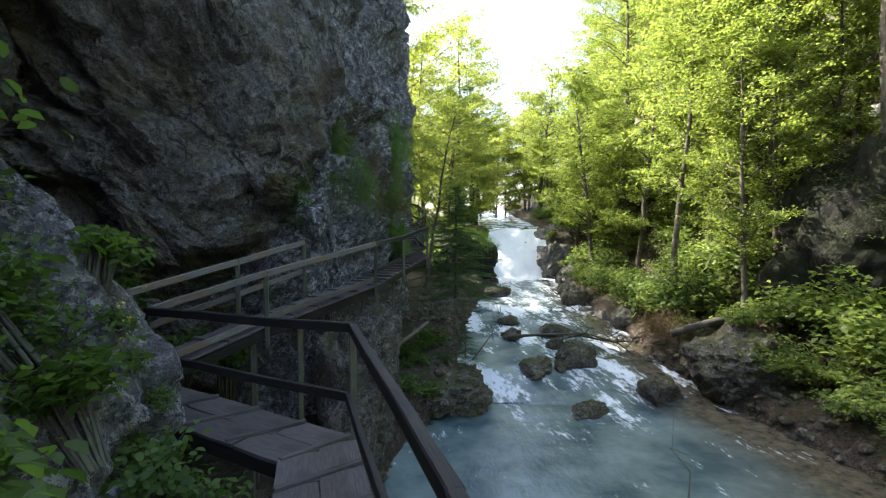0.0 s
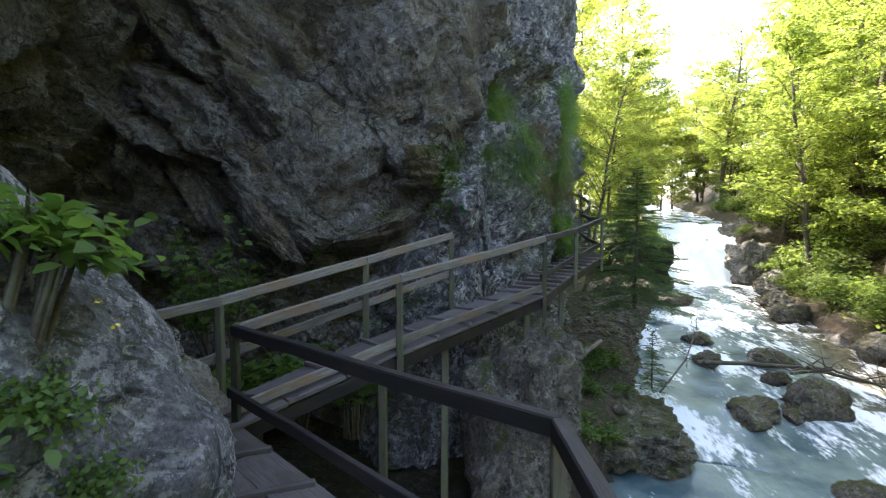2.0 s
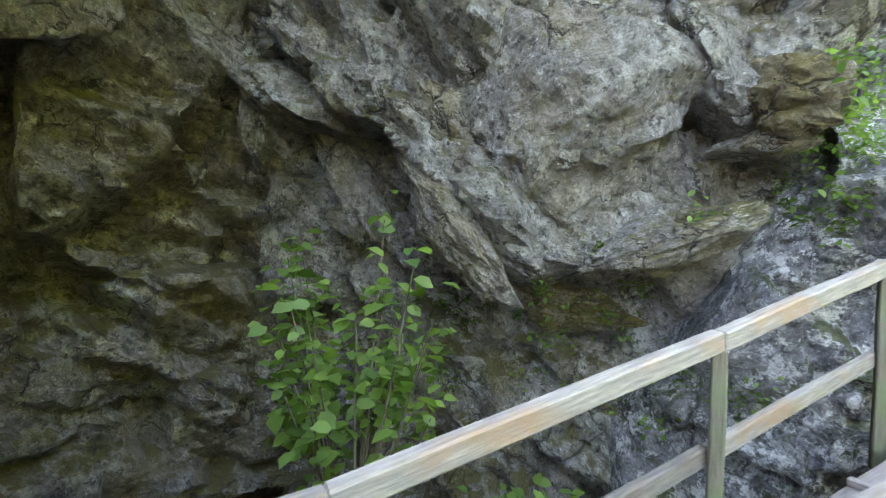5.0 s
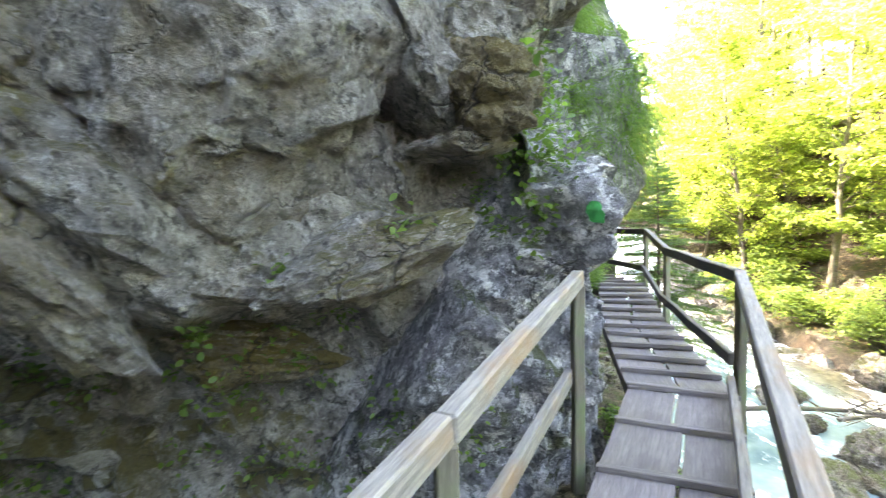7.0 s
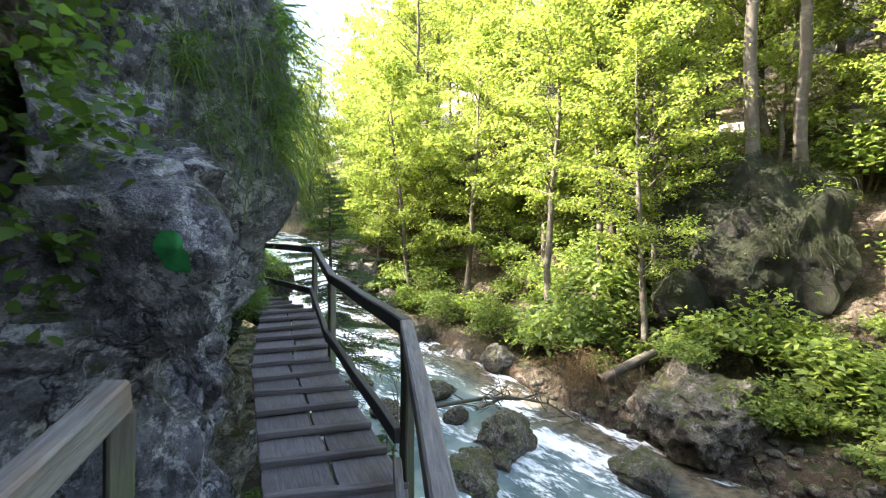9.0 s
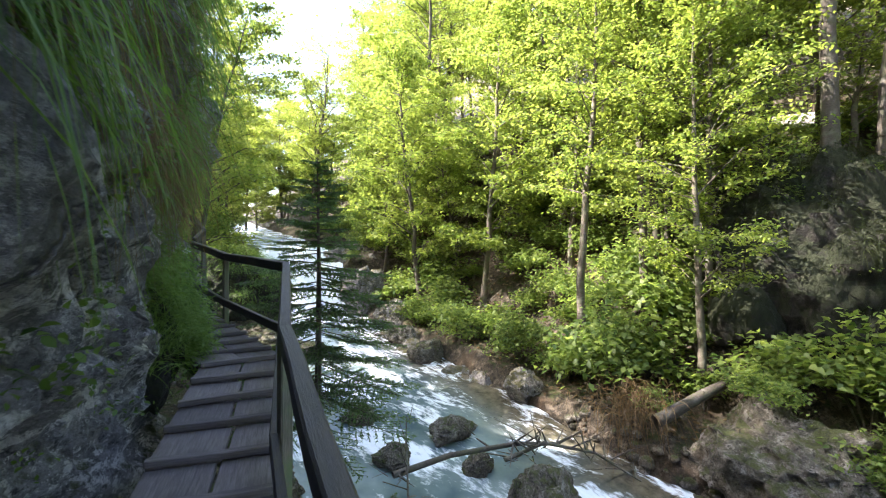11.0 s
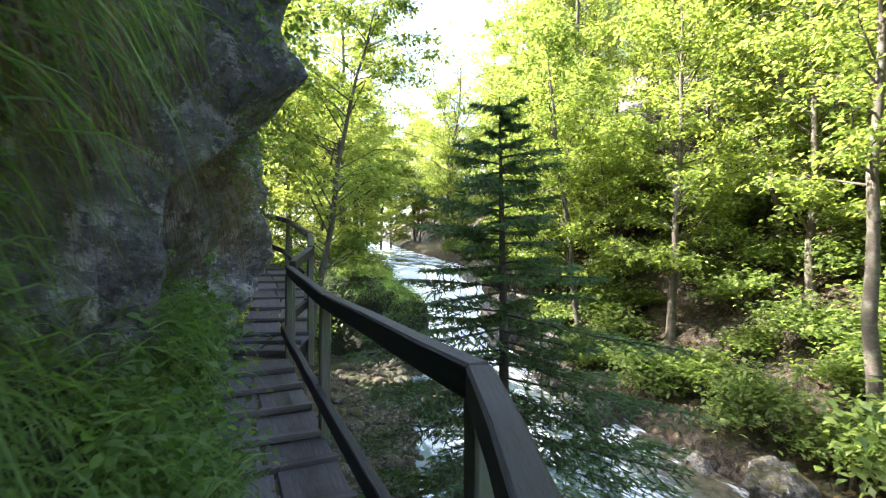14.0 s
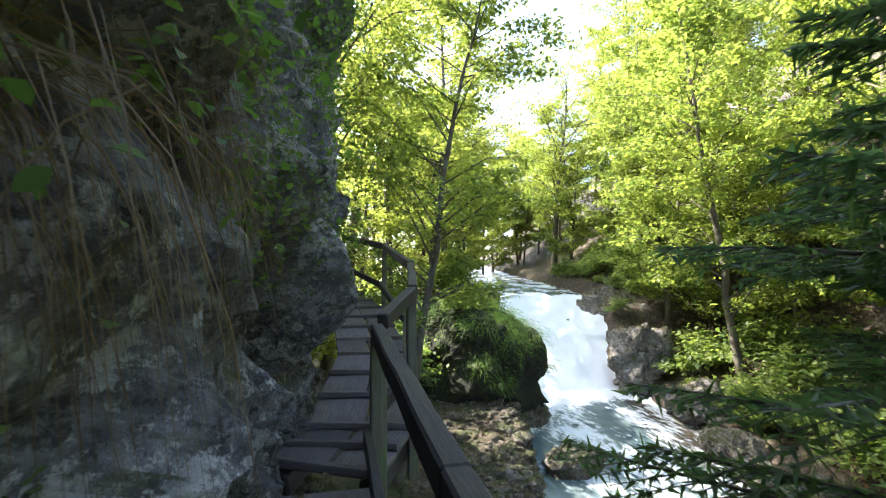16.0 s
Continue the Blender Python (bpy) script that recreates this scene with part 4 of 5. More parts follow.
# ---- spruces ----
def spruce_meshes(seed, height, reach, low, whorls, needle, twigs):
    rng = np.random.default_rng(seed)
    segs, roots, aims = [(np.zeros(3), np.array([0.02, 0, height * 0.55]), 0.045 * height / 3, 0.028 * height / 3), (np.array([0.02, 0, height * 0.55]), np.array([0.0, 0.02, height]), 0.028 * height / 3, 0.004)], [], []
    for w in range(whorls):
        f = low + (1 - low) * w / whorls
        z = height * f
        ln = reach * (1 - f) ** 0.75 * rng.uniform(0.85, 1.1) + 0.08
        for b in range(5):
            yaw = 2.4 * (5 * w + b) + rng.uniform(-0.5, 0.5)
            dr = np.array([math.cos(yaw), math.sin(yaw), 0])
            a = np.array([0, 0, z + rng.uniform(-0.16, 0.16) * (1.3 - f)])
            bl = ln * rng.uniform(0.4, 1.15)
            sag = rng.uniform(0.2, 0.75) * (1 - f) - 0.25 * f
            mid = a + dr * bl * 0.55 - np.array([0, 0, 0.62 * sag * bl])
            end = a + dr * bl - np.array([0, 0, 0.85 * sag * bl])
            segs += [(a, mid, 0.009, 0.006), (mid, end, 0.006, 0.002)]
            sd = np.cross(dr, (0, 0, 1))
            lines = [(a + (mid - a) * 0.3, mid), (mid, end)]
            for k in range(twigs):
                g = 0.2 + 0.75 * (k + rng.uniform(0, 1)) / twigs
                o = a + (mid - a) * g / 0.55 if g < 0.55 else mid + (end - mid) * (g - 0.55) / 0.45
                sgn = 1 if k % 2 else -1
                tl = bl * 0.42 * (1.15 - g) * rng.uniform(0.7, 1.2)
                e = o + (dr * 0.75 + sd * sgn * 0.85) * tl - np.array([0, 0, 0.18 * tl])
                segs.append((o, e, 0.003, 0.0015))
                lines.append((o, e))
            for o, e in lines:
                m = max(4, int(np.linalg.norm(e - o) / needle * 3.4))
                t = rng.uniform(0, 1, m)[:, None]
                roots.append(o + (e - o) * t)
                d = (e - o) / (np.linalg.norm(e - o) + 1e-9)
                q = rng.normal(0, 1, (m, 3)) * np.array([1, 1, 0.55])
                aims.append(d * 0.75 + q / np.linalg.norm(q, axis=1)[:, None])
    v, f = blades(np.concatenate(roots), np.concatenate(aims), needle * 1.3, needle * 0.36, rng, 0.1, 1)
    tv, tf = tubes(segs, 5)
    return mesh_arrays("trunk", tv, tf, BARK), mesh_arrays("needle_cover", v, f, FIR)


SPRUCE_NEAR = spruce_meshes(3, 4.15, 1.95, 0.06, 28, 0.046, 20)
SPRUCE_FAR = spruce_meshes(4, 3.6, 1.2, 0.05, 20, 0.055, 10)
plant("young_spruce", (("trunk", SPRUCE_NEAR[0]), ("needle_cover", SPRUCE_NEAR[1])), pose(4.15, 14.7, -0.95, 0, 0, 20), "young dark green spruce beside the handrail", "spruce", "young spruces")
for x, y, z, s in ((4.0, 12.6, -2.6, 0.42), (6.2, 28.2, -0.6, 0.75), (5.4, 26.6, -1.3, 0.7)):
    plant("young_spruce", (("trunk", SPRUCE_FAR[0]), ("needle_cover", SPRUCE_FAR[1])), pose(x, y, z, 0, 0, 33 * x) @ Matrix.Scale(s, 4), "small dark spruce on the bank", "spruce", "young spruces")


# ---- growth on the cliff ----
deps = bpy.context.evaluated_depsgraph_get()
deps.update()


def on_cliff(from_dir, start):
    hit, place, normal, _, ob, _ = scene.ray_cast(bpy.context.evaluated_depsgraph_get(), Vector(start), Vector(from_dir))
    return (place, normal) if hit and ob.name.startswith(("cliff_wall", "rock_", "ground")) else (None, None)


def cliff_points(a, b, zlo, zhi, number, seed, away=(1.0, -0.45), off=0.8):
    """Places on the cliff between plan points a and b, found by looking at it from the walkway's side."""
    r = random.Random(seed)
    out = []
    for _ in range(number):
        f = r.random()
        x, y, z = a[0] + (b[0] - a[0]) * f, a[1] + (b[1] - a[1]) * f, zlo + (zhi - zlo) * r.random()
        start = Vector((x + away[0] * off, y + away[1] * off, z))
        place, normal = on_cliff((-away[0], -away[1], 0), start)
        if place is not None and 0.12 < (place - start).length < 2.2 + off:
            out.append((place, normal))
    return out


def tuft_stuff(name, places, per, length, width, material, label, sag, seed, spread=0.08, push=0.6, rise=0.35):
    rng = np.random.default_rng(seed)
    roots, aims = [], []
    for p, n in places:
        roots.append(np.array(p) + rng.normal(0, spread, (per, 3)))
        aims.append(np.array([n.x * push, n.y * push, rise]) + rng.normal(0, 0.33, (per, 3)))
    if not roots:
        return None
    v, f = blades(np.concatenate(roots), np.concatenate(aims), length, width, rng, sag, 4)
    return tagged(new(name, mesh_arrays(name, v, f, material)), label, "grass", kind="stuff")


tuft_stuff("hanging_grass", cliff_points((0.08, 9.2), (0.42, 10.0), 2.4, 4.2, 60, 1), 55, 0.6, 0.008, GRASS, "long green grass hanging over the cliff edge", 0.85, 1, 0.08, 0.6, 0.2)
tuft_stuff("hanging_grass", cliff_points((0.95, 11.5), (1.35, 12.5), 2.3, 4.6, 60, 2), 60, 0.55, 0.006, GRASS, "long green grass hanging down the cliff beside the stairs", 0.8, 2)
tuft_stuff("hanging_grass", cliff_points((1.2, 12.3), (1.9, 15.2), 2.9, 5.4, 60, 3), 50, 0.5, 0.007, GRASS, "green grass tufts on the cliff above the stairs", 0.8, 3)
tuft_stuff("lush_grass", cliff_points((1.6, 13.4), (1.95, 14.9), 0.6, 1.75, 110, 7, (1.0, -0.2), 0.75), 60, 0.27, 0.006, GRASS, "lush green grass bulging from the cliff beside the stairs", 0.65, 7, 0.10, 0.7, 0.3)
tuft_stuff("dry_grass", cliff_points((0.2, 9.6), (1.8, 15.6), 2.3, 3.7, 75, 4), 110, 0.48, 0.003, DRY_GRASS, "dry brown grass and roots hanging from the cliff", 1.0, 4, 0.07, 0.35, 0.0)
tuft_stuff("trailside_grass", cliff_points((1.5, 13.0), (1.75, 14.6), 0.75, 1.15, 40, 6), 45, 0.38, 0.008, GRASS, "lush grass at the foot of the cliff beside the stairs", 0.5, 6, 0.10, 0.5, 0.8)


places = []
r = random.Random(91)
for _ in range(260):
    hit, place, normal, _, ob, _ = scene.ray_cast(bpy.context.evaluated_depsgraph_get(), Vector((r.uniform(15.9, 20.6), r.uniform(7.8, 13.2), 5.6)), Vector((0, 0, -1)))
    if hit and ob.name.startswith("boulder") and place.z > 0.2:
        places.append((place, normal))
tuft_stuff("moss_cover", places, 40, 0.55, 0.02, SHADED_MOSS, "moss and grass hanging over the outcrop, darkened as if shaded", 0.9, 91, 0.16, 0.8, 0.2)


places = []
for _ in range(200):
    hit, place, normal, _, ob, _ = scene.ray_cast(bpy.context.evaluated_depsgraph_get(), Vector((r.uniform(5.4, 10.0), r.uniform(26.4, 30.8), 3.5)), Vector((0, 0, -1)))
    if hit and ob.name.startswith("boulder") and place.z > -1.2:
        places.append((place, normal))
tuft_stuff("moss_cover", places, 70, 0.34, 0.014, GRASS, "bright moss and grass over the rock island", 0.8, 92, 0.16, 0.9, 0.3)


def leafy_stuff(name, places, per, size, material, label, seed, spread=0.09, push=0.05):
    rng = np.random.default_rng(seed)
    cs = [np.array(p) + np.array(n) * push + rng.normal(0, spread, (per, 3)) + np.array(n) * rng.uniform(0, 0.07, (per, 1)) for p, n in places]
    if not cs:
        return None
    v, f = leaves(np.concatenate(cs), size, rng, 0.35, 0.45, 0.6, True)
    return tagged(new(name, mesh_arrays(name, v, f, material)), label, "plants", kind="stuff")


leafy_stuff("cliff_herbs", cliff_points((-0.95, 8.4), (-0.5, 8.5), 2.0, 2.9, 14, 11, (0.3, -0.95), 1.6), 60, 0.055, HERB, "broad-leaved herbs in the cleft above the spur", 11, 0.09, 0.08)
leafy_stuff("cliff_herbs", cliff_points((0.4, 10.2), (1.5, 13.2), 0.5, 4.4, 60, 12), 26, 0.045, HERB, "small leafy herbs on the shaded cliff", 12, 0.06, 0.02)
leafy_stuff("cliff_herbs", cliff_points((1.85, 14.5), (2.6, 19.5), 2.2, 5.8, 200, 13), 60, 0.04, HERB, "dark ivy and shrubs covering the cliff", 13, 0.13)
leafy_stuff("cliff_herbs", cliff_points((1.6, 13.3), (2.05, 15.2), 0.5, 1.7, 150, 17, (1.0, -0.2), 0.75), 80, 0.045, HERB, "broad green herbs among the grass beside the stairs", 17, 0.10, 0.1)
leafy_stuff("cliff_herbs", cliff_points((-5.0, 8.0), (-1.2, 8.4), -0.2, 1.0, 26, 14, (0.1, -1.0), 1.6), 30, 0.06, HERB, "low herbs at the foot of the overhang", 14, 0.1)
leafy_stuff("rock_herbs", cliff_points((-2.0, -2.0), (-1.8, 1.9), 0.7, 4.2, 190, 15, (1.0, 0.0), 1.6), 60, 0.07, HERB, "leafy plants hanging over the rock beside the path", 15, 0.14)
tuft_stuff("rock_grass", cliff_points((-2.0, -2.5), (-1.9, 0.9), -0.2, 1.6, 40, 16, (1.0, 0.0), 1.6), 40, 0.4, 0.006, GRASS, "grass growing over the rock beside the path", 0.6, 16, 0.08, 0.5, 0.5)

tuft_stuff("edge_grass", cliff_points((1.45, 12.9), (1.6, 13.4), 0.8, 3.0, 45, 21), 55, 0.42, 0.006, GRASS, "green grass fringing the edge of the cliff", 0.8, 21, 0.09, 0.7, 0.2)
leafy_stuff("cliff_herbs", cliff_points((-1.0, 8.3), (-0.66, 8.3), 1.5, 2.6, 14, 22, (0.1, -1.0), 1.6), 18, 0.075, HERB, "herbs rooted in the cracks of the spur", 22, 0.06, 0.04)
leafy_stuff("cliff_herbs", cliff_points((-3.2, 8.0), (-1.6, 8.2), 0.6, 1.7, 9, 23, (0.1, -1.0), 1.6), 26, 0.06, HERB, "small ferns in the cracks of the overhang", 23, 0.05, 0.04)

# shrubs on the cliff's side up the valley
rng = random.Random(18)
for n in range(60):
    y = rng.uniform(14.5, 58)
    i = int(np.argmin(abs(RP[:, 1] - y)))
    lo = float(np.interp(y, WP[:, 1], WP[:, 0])) + 1.6 if y < 40 else -4
    x = rng.uniform(lo, RP[i, 0] - RP[i, 3] - 0.4)
    if y < 26 and x < 4.9 or y < 27 or y < 34 and x > 5.4:
        continue
    k = rng.randrange(4)
    plant("shrub", (("branchwork", BUSHES[k][0]), ("foliage", BUSHES[k][1])), pose(x, y, ground_z(x, y), rng.uniform(-8, 8), rng.uniform(-8, 8), rng.uniform(0, 360)) @ Matrix.Scale(rng.uniform(0.7, 1.3), 4), "sunlit leafy shrub beside the upper stream", "shrub", "shrubs up the valley")

# herbs on the lower slab
for x, y, z, k, s in ((-1.45, 2.35, 0.05, 1, 0.9), (-1.3, 2.0, -0.25, 0, 0.7), (-1.6, 2.2, 0.45, 1, 0.8), (-1.75, 2.05, 0.8, 0, 0.7)):
    hit, place, normal, _, ob, _ = scene.ray_cast(bpy.context.evaluated_depsgraph_get(), Vector((x + 1.2, y, z)), Vector((-1, 0, 0)))
    if hit and ob.name.startswith("cliff"):
        plant("leafy_herb", (("branchwork", HERBS[k][0]), ("foliage", HERBS[k][1])), pose(place.x, place.y, place.z, 0, 45, 0) @ Matrix.Scale(0.6 * s, 4), "small green herb rooted in a crack of the slab", "herb", "herbs on the slab")

# herbs beside the boardwalk
for x, y, z, k, s in ((-0.62, -0.2, -0.55, 0, 1.1), (-0.75, 0.35, -0.6, 2, 0.9), (-0.9, 0.9, -0.65, 0, 1.0), (-0.75, 1.5, -0.7, 1, 1.2), (-1.0, -0.6, -0.5, 2, 1.0), (-1.25, 2.1, -0.75, 0, 0.8), (-0.95, -1.1, -0.5, 2, 0.9),
                      (-3.55, 5.6, -0.9, 2, 1.5), (-3.1, 6.3, -0.9, 0, 1.6), (-2.6, 6.6, -0.9, 2, 1.5), (-3.9, 6.6, -0.8, 1, 1.5), (-2.0, 7.2, -1.2, 0, 1.5), (1.5, 13.4, 0.6, 0, 0.8), (1.62, 14.0, 0.6, 2, 0.6)):
    plant("leafy_herb", (("branchwork", HERBS[k][0]), ("foliage", HERBS[k][1])), pose(x, y, z, 0, 0, 61 * x + 20 * y) @ Matrix.Scale(s, 4), "lush green leafy herb beside the boardwalk", "herb", "herbs beside the boardwalk")

for n in range(26):
    x, y = rng.uniform(1.6, 3.9), rng.uniform(8.6, 14.2)
    if river_at(x, y)[0] > -river_at(x, y)[2] - 0.1:
        continue
    k = rng.randrange(3)
    plant("leafy_herb", (("branchwork", HERBS[k][0]), ("foliage", HERBS[k][1])), pose(x, y, ground_z(x, y), rng.uniform(-10, 10), 10, rng.uniform(0, 360)) @ Matrix.Scale(rng.uniform(0.7, 1.2), 4), "dark green leafy herb on the bank below the stairs", "herb", "herbs on the bank")

rngn = np.random.default_rng(77)
cs = []
for k in range(7000):
    x, y = rngn.uniform(9.5, 26), rngn.uniform(2, 27)
    if river_at(x, y)[0] > river_at(x, y)[2] + 0.6:
        cs.append((x, y, ground_z(x, y) + 0.06))
v, f = leaves(np.array(cs), 0.15, rngn, 0.1, 0.75, 0.7)
tagged(new("leaf_litter", mesh_arrays("leaf_litter", v, f, DRY_GRASS)), "brown fallen leaves on the forest slope", "leaf litter", kind="stuff")

# plants over the slab beside the path
rng = random.Random(61)
for n in range(320):
    x, y = rng.uniform(-3.2, -1.0), rng.uniform(-1.7, 2.3)
    hit, place, normal, _, ob, _ = scene.ray_cast(bpy.context.evaluated_depsgraph_get(), Vector((x, y, 5.0)), Vector((0, 0, -1)))
    if not hit or place.z > 4.6 or not ob.name.startswith(("cliff", "ground")) or (place.z > 1.6 and y > 1.5) or (y > 0.75 and place.z < 1.5 and rng.random() < 0.62):
        continue
    k = rng.randrange(3)
    plant("leafy_herb", (("branchwork", HERBS[k][0]), ("foliage", HERBS[k][1])), pose(x, y, place.z - 0.03, rng.uniform(-15, 15), rng.uniform(5, 35), rng.uniform(0, 360)) @ Matrix.Scale(rng.uniform(0.8, 1.35), 4), "dark green leafy herb on the shaded rock", "herb", "herbs on the rock")


# ---- small things ----
def branch(name, pts, r0, r1, material, label, category, twigs=0, seed=0):
    rng = np.random.default_rng(seed)
    segs = []
    n = len(pts)
    for k in range(n - 1):
        a, b = pts[k], pts[k + 1]
        segs.append((a, b, r0 + (r1 - r0) * k / (n - 1), r0 + (r1 - r0) * (k + 1) / (n - 1)))
    for _ in range(twigs):
        k = rng.integers(0, n - 1)
        o = np.array(pts[k]) + (np.array(pts[k + 1]) - np.array(pts[k])) * rng.uniform(0, 1)
        e = o + rng.normal(0, 1, 3) * np.array([0.4, 0.4, 0.35]) + np.array([0, 0, 0.15])
        segs += [(o, (o + e) / 2 + rng.normal(0, 0.05, 3), r1 * 0.8 + 0.004, r1 * 0.5 + 0.003), ((o + e) / 2, e, r1 * 0.5 + 0.003, 0.002)]
    v, f = tubes(segs, 7)
    me = mesh_arrays(name, v, f, material)
    me.polygons.foreach_set("use_smooth", [True] * len(me.polygons))
    return tagged(new(name, me), label, category)


branch("log", [(0.75, 10.4, -2.1), (1.75, 11.5, -1.78), (2.75, 12.6, -1.42)], 0.07, 0.055, DEAD_WOOD, "bare pale pole leaning on the bank below the stairs", "log")
branch("driftwood", [(6.3, 15.6, -2.75), (7.6, 15.3, -2.65), (8.8, 14.5, -2.5), (10.0, 14.2, -2.75), (11.4, 14.4, -2.9)], 0.07, 0.03, BARK, "dark drift branch lying across the stream", "branch", 9, 1)
branch("driftwood", [(8.2, 14.3, -2.6), (9.0, 13.9, -2.35), (9.9, 13.2, -2.6), (10.4, 12.4, -3.1)], 0.05, 0.02, BARK, "tangle of dark branches caught on a boulder", "branch", 34, 2)
branch("driftwood", [(4.2, 4.0, -3.6), (4.9, 3.4, -3.5), (5.6, 2.6, -3.7)], 0.03, 0.012, BARK, "bare twig standing in the pool", "branch", 7, 3)
branch("driftwood", [(6.4, 5.2, -3.8), (6.6, 5.4, -3.0), (6.3, 5.6, -2.6)], 0.02, 0.006, DEAD_WOOD, "pale forked twig standing in the pool", "branch", 4, 4)
branch("driftwood", [(4.4, 13.2, -2.9), (5.3, 13.9, -2.2), (5.9, 14.7, -1.5)], 0.03, 0.01, BARK, "bare branch reaching over the stream", "branch", 10, 5)
branch("fallen_log", [(13.6, 8.6, -2.3), (15.4, 8.0, -1.9), (17.6, 7.2, -1.5)], 0.14, 0.09, BARK, "fallen mossy log on the far bank", "log")
branch("fallen_log", [(15.4, 11.0, -1.3), (17.2, 9.6, -0.9), (19.0, 8.2, -0.8)], 0.09, 0.06, DEAD_WOOD, "pale fallen trunk under the outcrop", "log")
branch("fallen_log", [(11.6, 12.6, -2.2), (12.8, 12.0, -1.7), (14.2, 11.4, -1.3)], 0.16, 0.10, BARK, "thick mossy log beside the boulder", "log")
branch("fallen_log", [(13.6, 31.2, -1.6), (13.9, 32.2, -0.6), (14.0, 33.2, 0.5)], 0.12, 0.10, DEAD_WOOD, "log jammed beside the waterfall", "log")

# dry root tangle on the far bank
rngn = np.random.default_rng(30)
roots = np.array([11.9, 13.3, -2.0]) + rngn.normal(0, 1, (420, 3)) * np.array([0.45, 0.45, 0.25])
v, f = blades(roots, np.array([-0.25, -0.3, 0.5]) + rngn.normal(0, 0.5, (420, 3)), 1.3, 0.022, rngn, 0.9, 4)
tagged(new("root_tangle", mesh_arrays("root_tangle", v, f, DRY_GRASS)), "hanging tangle of dry roots and grass on the bank", "roots", kind="stuff")

# gravel bank below the stairs
rngn = np.random.default_rng(31)
pebble = [boulder_mesh("pebble", (1, 0.8, 0.6), 70 + k, RIVER_ROCK, 5, 2, 0.06) for k in range(4)]
stones = []
for k in range(2600):
    y = rngn.uniform(16, 29)
    x = float(np.interp(y, RP[:, 1], RP[:, 0] - RP[:, 3])) + 0.3 - abs(rngn.normal(0, 1.5))
    stones.append((x, y, ground_z(x, y), rngn.uniform(0.03, 0.09) * (2.6 if k % 9 == 0 else 1.0), k % 4, rngn.uniform(0, 6.28)))
for k in range(1500):
    i = rngn.integers(10, 60)
    sgn = -1 if k % 3 else 1
    x, y = RP[i, 0] + sgn * (RP[i, 3] + rngn.normal(0, 0.5)), RP[i, 1] + rngn.uniform(-0.3, 0.3)
    stones.append((x, y, ground_z(x, y), rngn.uniform(0.05, 0.22), k % 4, rngn.uniform(0, 6.28)))
vs, fs, o = [], [], 0
for x, y, z, s, k, a in stones:
    me = pebble[k]
    co = np.empty(len(me.vertices) * 3)
    me.vertices.foreach_get("co", co)
    co = co.reshape(-1, 3) * s
    ca, sa = math.cos(a), math.sin(a)
    vs.append(np.stack([co[:, 0] * ca - co[:, 1] * sa + x, co[:, 0] * sa + co[:, 1] * ca + y, co[:, 2] + z + 0.2 * s], -1))
    idx = np.empty(len(me.polygons) * 3, np.int32)
    me.loops.foreach_get("vertex_index", idx)
    fs.append(idx.reshape(-1, 3) + o)
    o += len(co)
tagged(new("gravel", mesh_arrays("gravel", np.concatenate(vs), np.concatenate(fs), RIVER_ROCK)), "loose grey stones along the stream bank", "stones", kind="stuff")

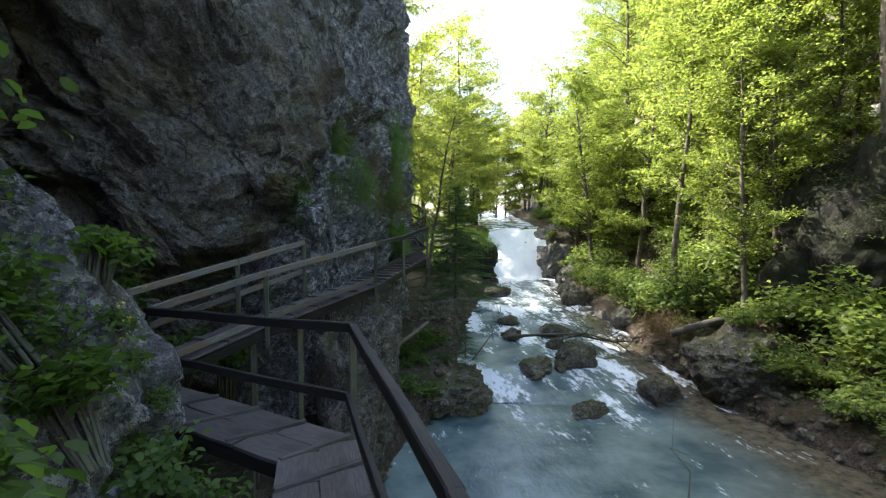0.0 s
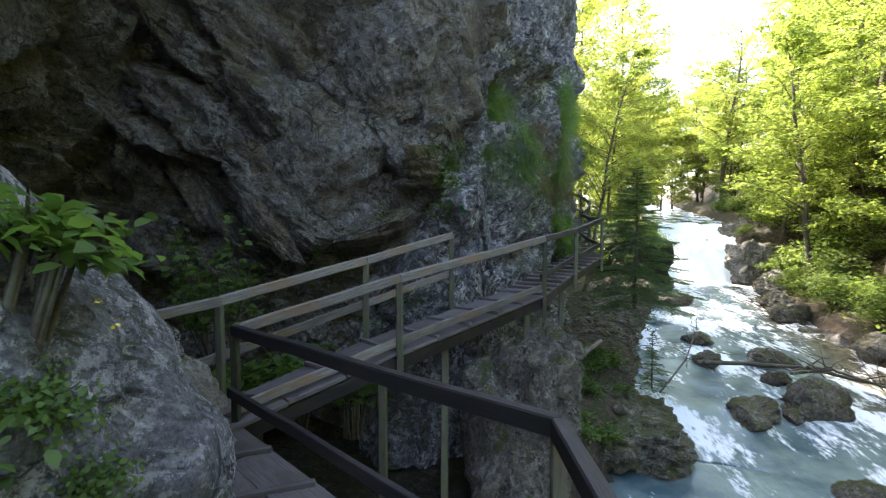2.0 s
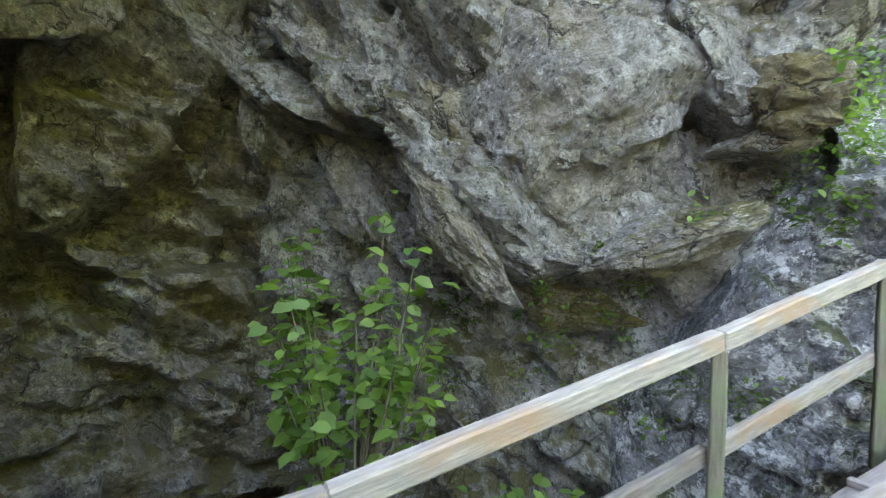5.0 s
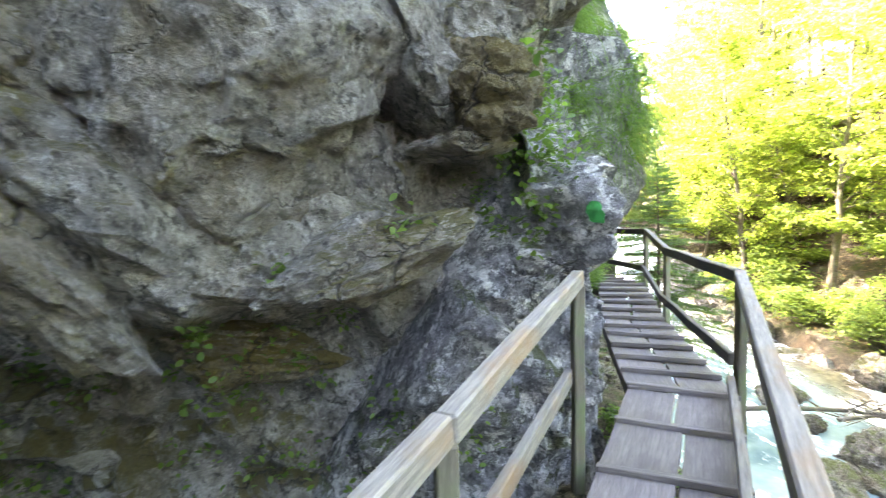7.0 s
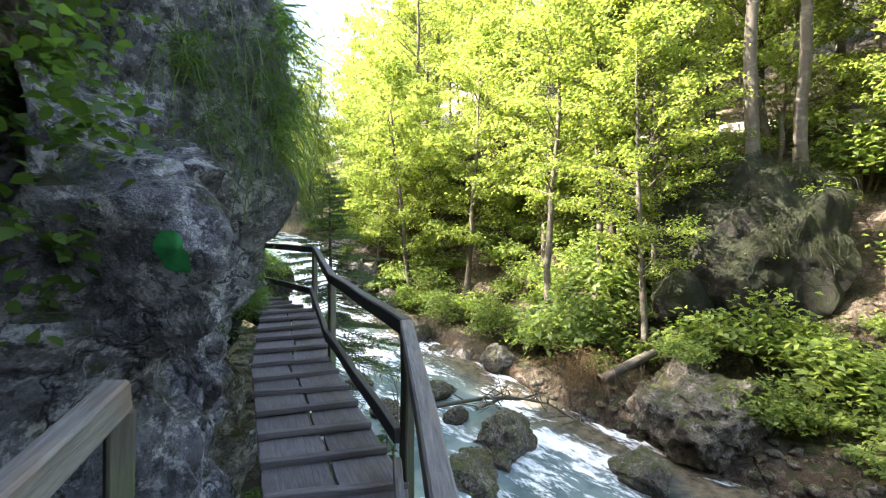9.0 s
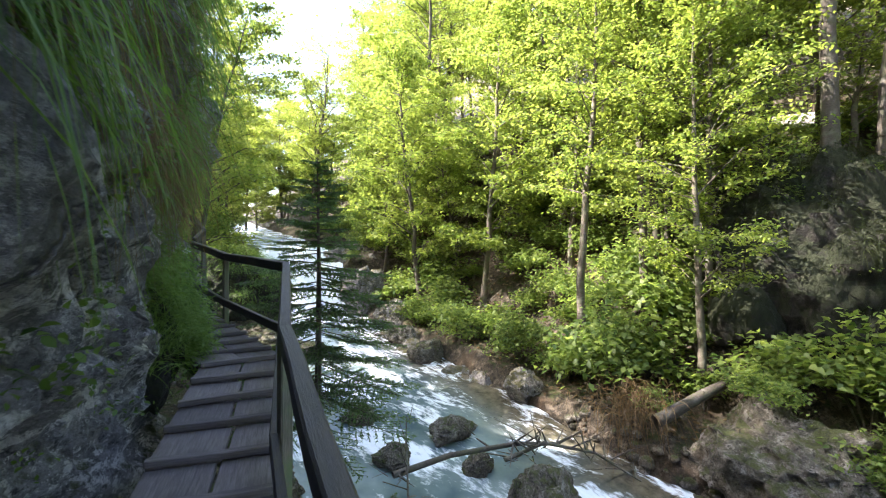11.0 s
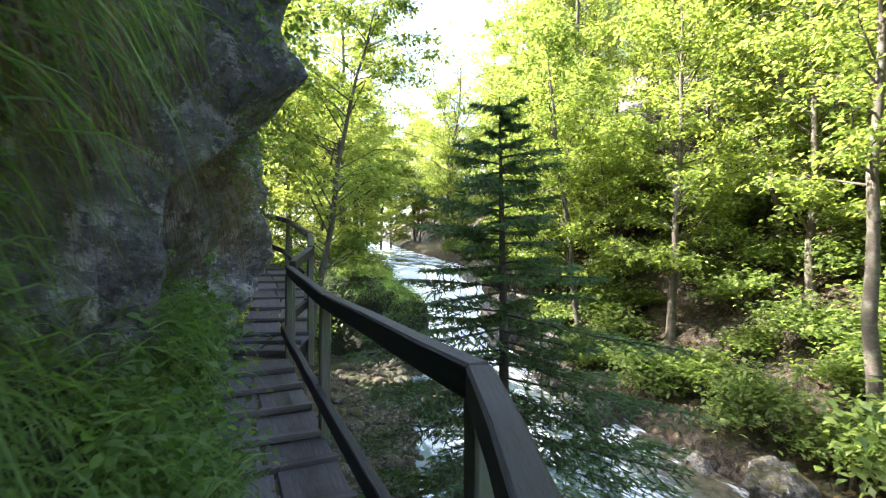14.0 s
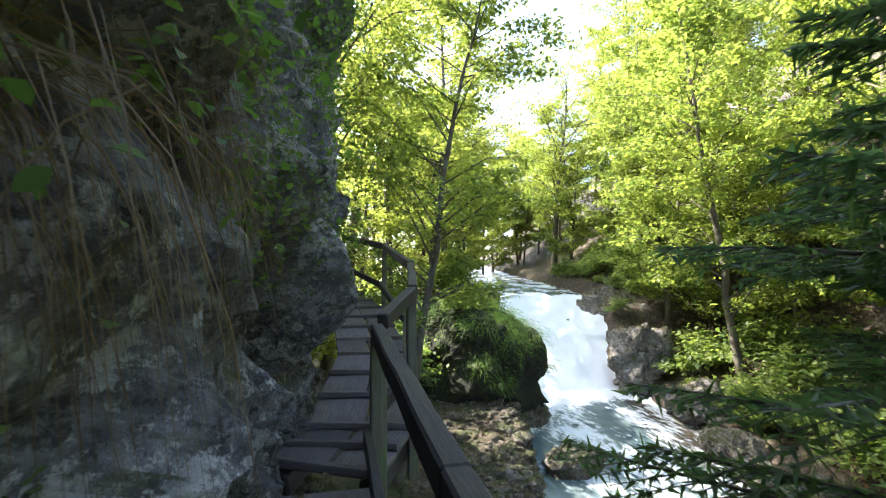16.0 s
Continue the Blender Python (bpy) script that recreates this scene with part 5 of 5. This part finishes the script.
# way mark on the spur
spur_rock = bpy.data.objects["rock_spur"]
hit, place, normal, _ = spur_rock.ray_cast(Vector((-0.9, 6.3, 1.75)), (Vector((-0.42, 8.05, 1.73)) - Vector((-0.9, 6.3, 1.75))).normalized())
if hit:
    rngn = np.random.default_rng(5)
    n = Vector(normal)
    tx = n.cross(Vector((0, 0, 1))).normalized()
    ty = n.cross(tx)
    dots = [place + n * 0.008]
    for ringno in range(1, 6):
        for k in range(28):
            a = 2 * math.pi * k / 28
            r = 0.078 * ringno / 5 * (1 + 0.08 * math.sin(3 * a + 1) + (rngn.normal(0, 0.05) if ringno == 5 else 0))
            q = place + tx * r * 0.8 * math.cos(a) + ty * r * math.sin(a)
            h2, p2, n2, _ = spur_rock.ray_cast(q + n * 0.3, -n)
            dots.append((p2 if h2 and (p2 - q).length < 0.05 else q) + n * 0.007)
    tris = [(0, 1 + k, 1 + (k + 1) % 28) for k in range(28)]
    for ringno in range(4):
        for k in range(28):
            a, b = 1 + ringno * 28 + k, 1 + ringno * 28 + (k + 1) % 28
            tris += [(a, a + 28, b + 28), (a, b + 28, b)]
    tagged(new("trail_mark", mesh_arrays("trail_mark", np.array([tuple(p) for p in dots]), np.array(tris), GREEN_PAINT)), "round green paint mark on the rock spur", "trail mark")

# leafy shrub inside the bend of the bridge, ferns and flowers
rngn = np.random.default_rng(41)
cs = []
segs = []
for k in range(26):
    a = rngn.uniform(0, 6.28)
    o = np.array([-3.5, 6.2, -0.6])
    e = o + np.array([math.cos(a) * 0.5, math.sin(a) * 0.35, (rngn.uniform(1.2, 1.85) if k % 6 else 2.2) - 0.25 * abs(math.cos(a))])
    segs.append((o, e, 0.01, 0.004))
    cs.append(o + (e - o) * rngn.uniform(0.6, 1.05, (24, 1)) + rngn.normal(0, 0.07, (24, 3)))
v, f = leaves(np.concatenate(cs), 0.115, rngn, 0.1, 0.4, 0.66, True)
tv, tf = tubes(segs, 5)
plant("young_shrub", (("branchwork", mesh_arrays("branchwork", tv, tf, BARK)), ("foliage", mesh_arrays("foliage", v, f, HERB))), pose(0, 0, 0), "young shrub with pale green oval leaves by the bridge", "shrub")

v, f = leaves(np.concatenate([np.array(c) + rngn.normal(0, 0.012, (7, 3)) for c in ((-1.02, 1.0, 1.12), (-1.0, 1.06, 1.02), (-0.98, 0.95, 0.93), (-1.4, 2.2, 1.2), (-1.36, 2.25, 1.1))]), 0.02, rngn, 0, 0.2, 0.7)
tagged(new("yellow_flowers", mesh_arrays("yellow_flowers", v, f, YELLOW)), "small yellow flowers on the shaded rock", "flowers", kind="stuff")

# props under the bridge
for x, y, zt in ((-1.25, 6.0, -0.2), (-0.6, 6.95, -0.1), (0.62, 8.5, 0.1), (-0.75, 3.2, -0.75), (1.5, 10.8, 0.25)):
    prop = tagged(new("support_post"), "mossy wooden post carrying the boardwalk", "post", "posts under the boardwalk")
    beam("post", (x, y, min(ground_z(x, y), -1.2) - 0.3), (x, y, zt), 0.10, 0.10, POST_WOOD, prop)
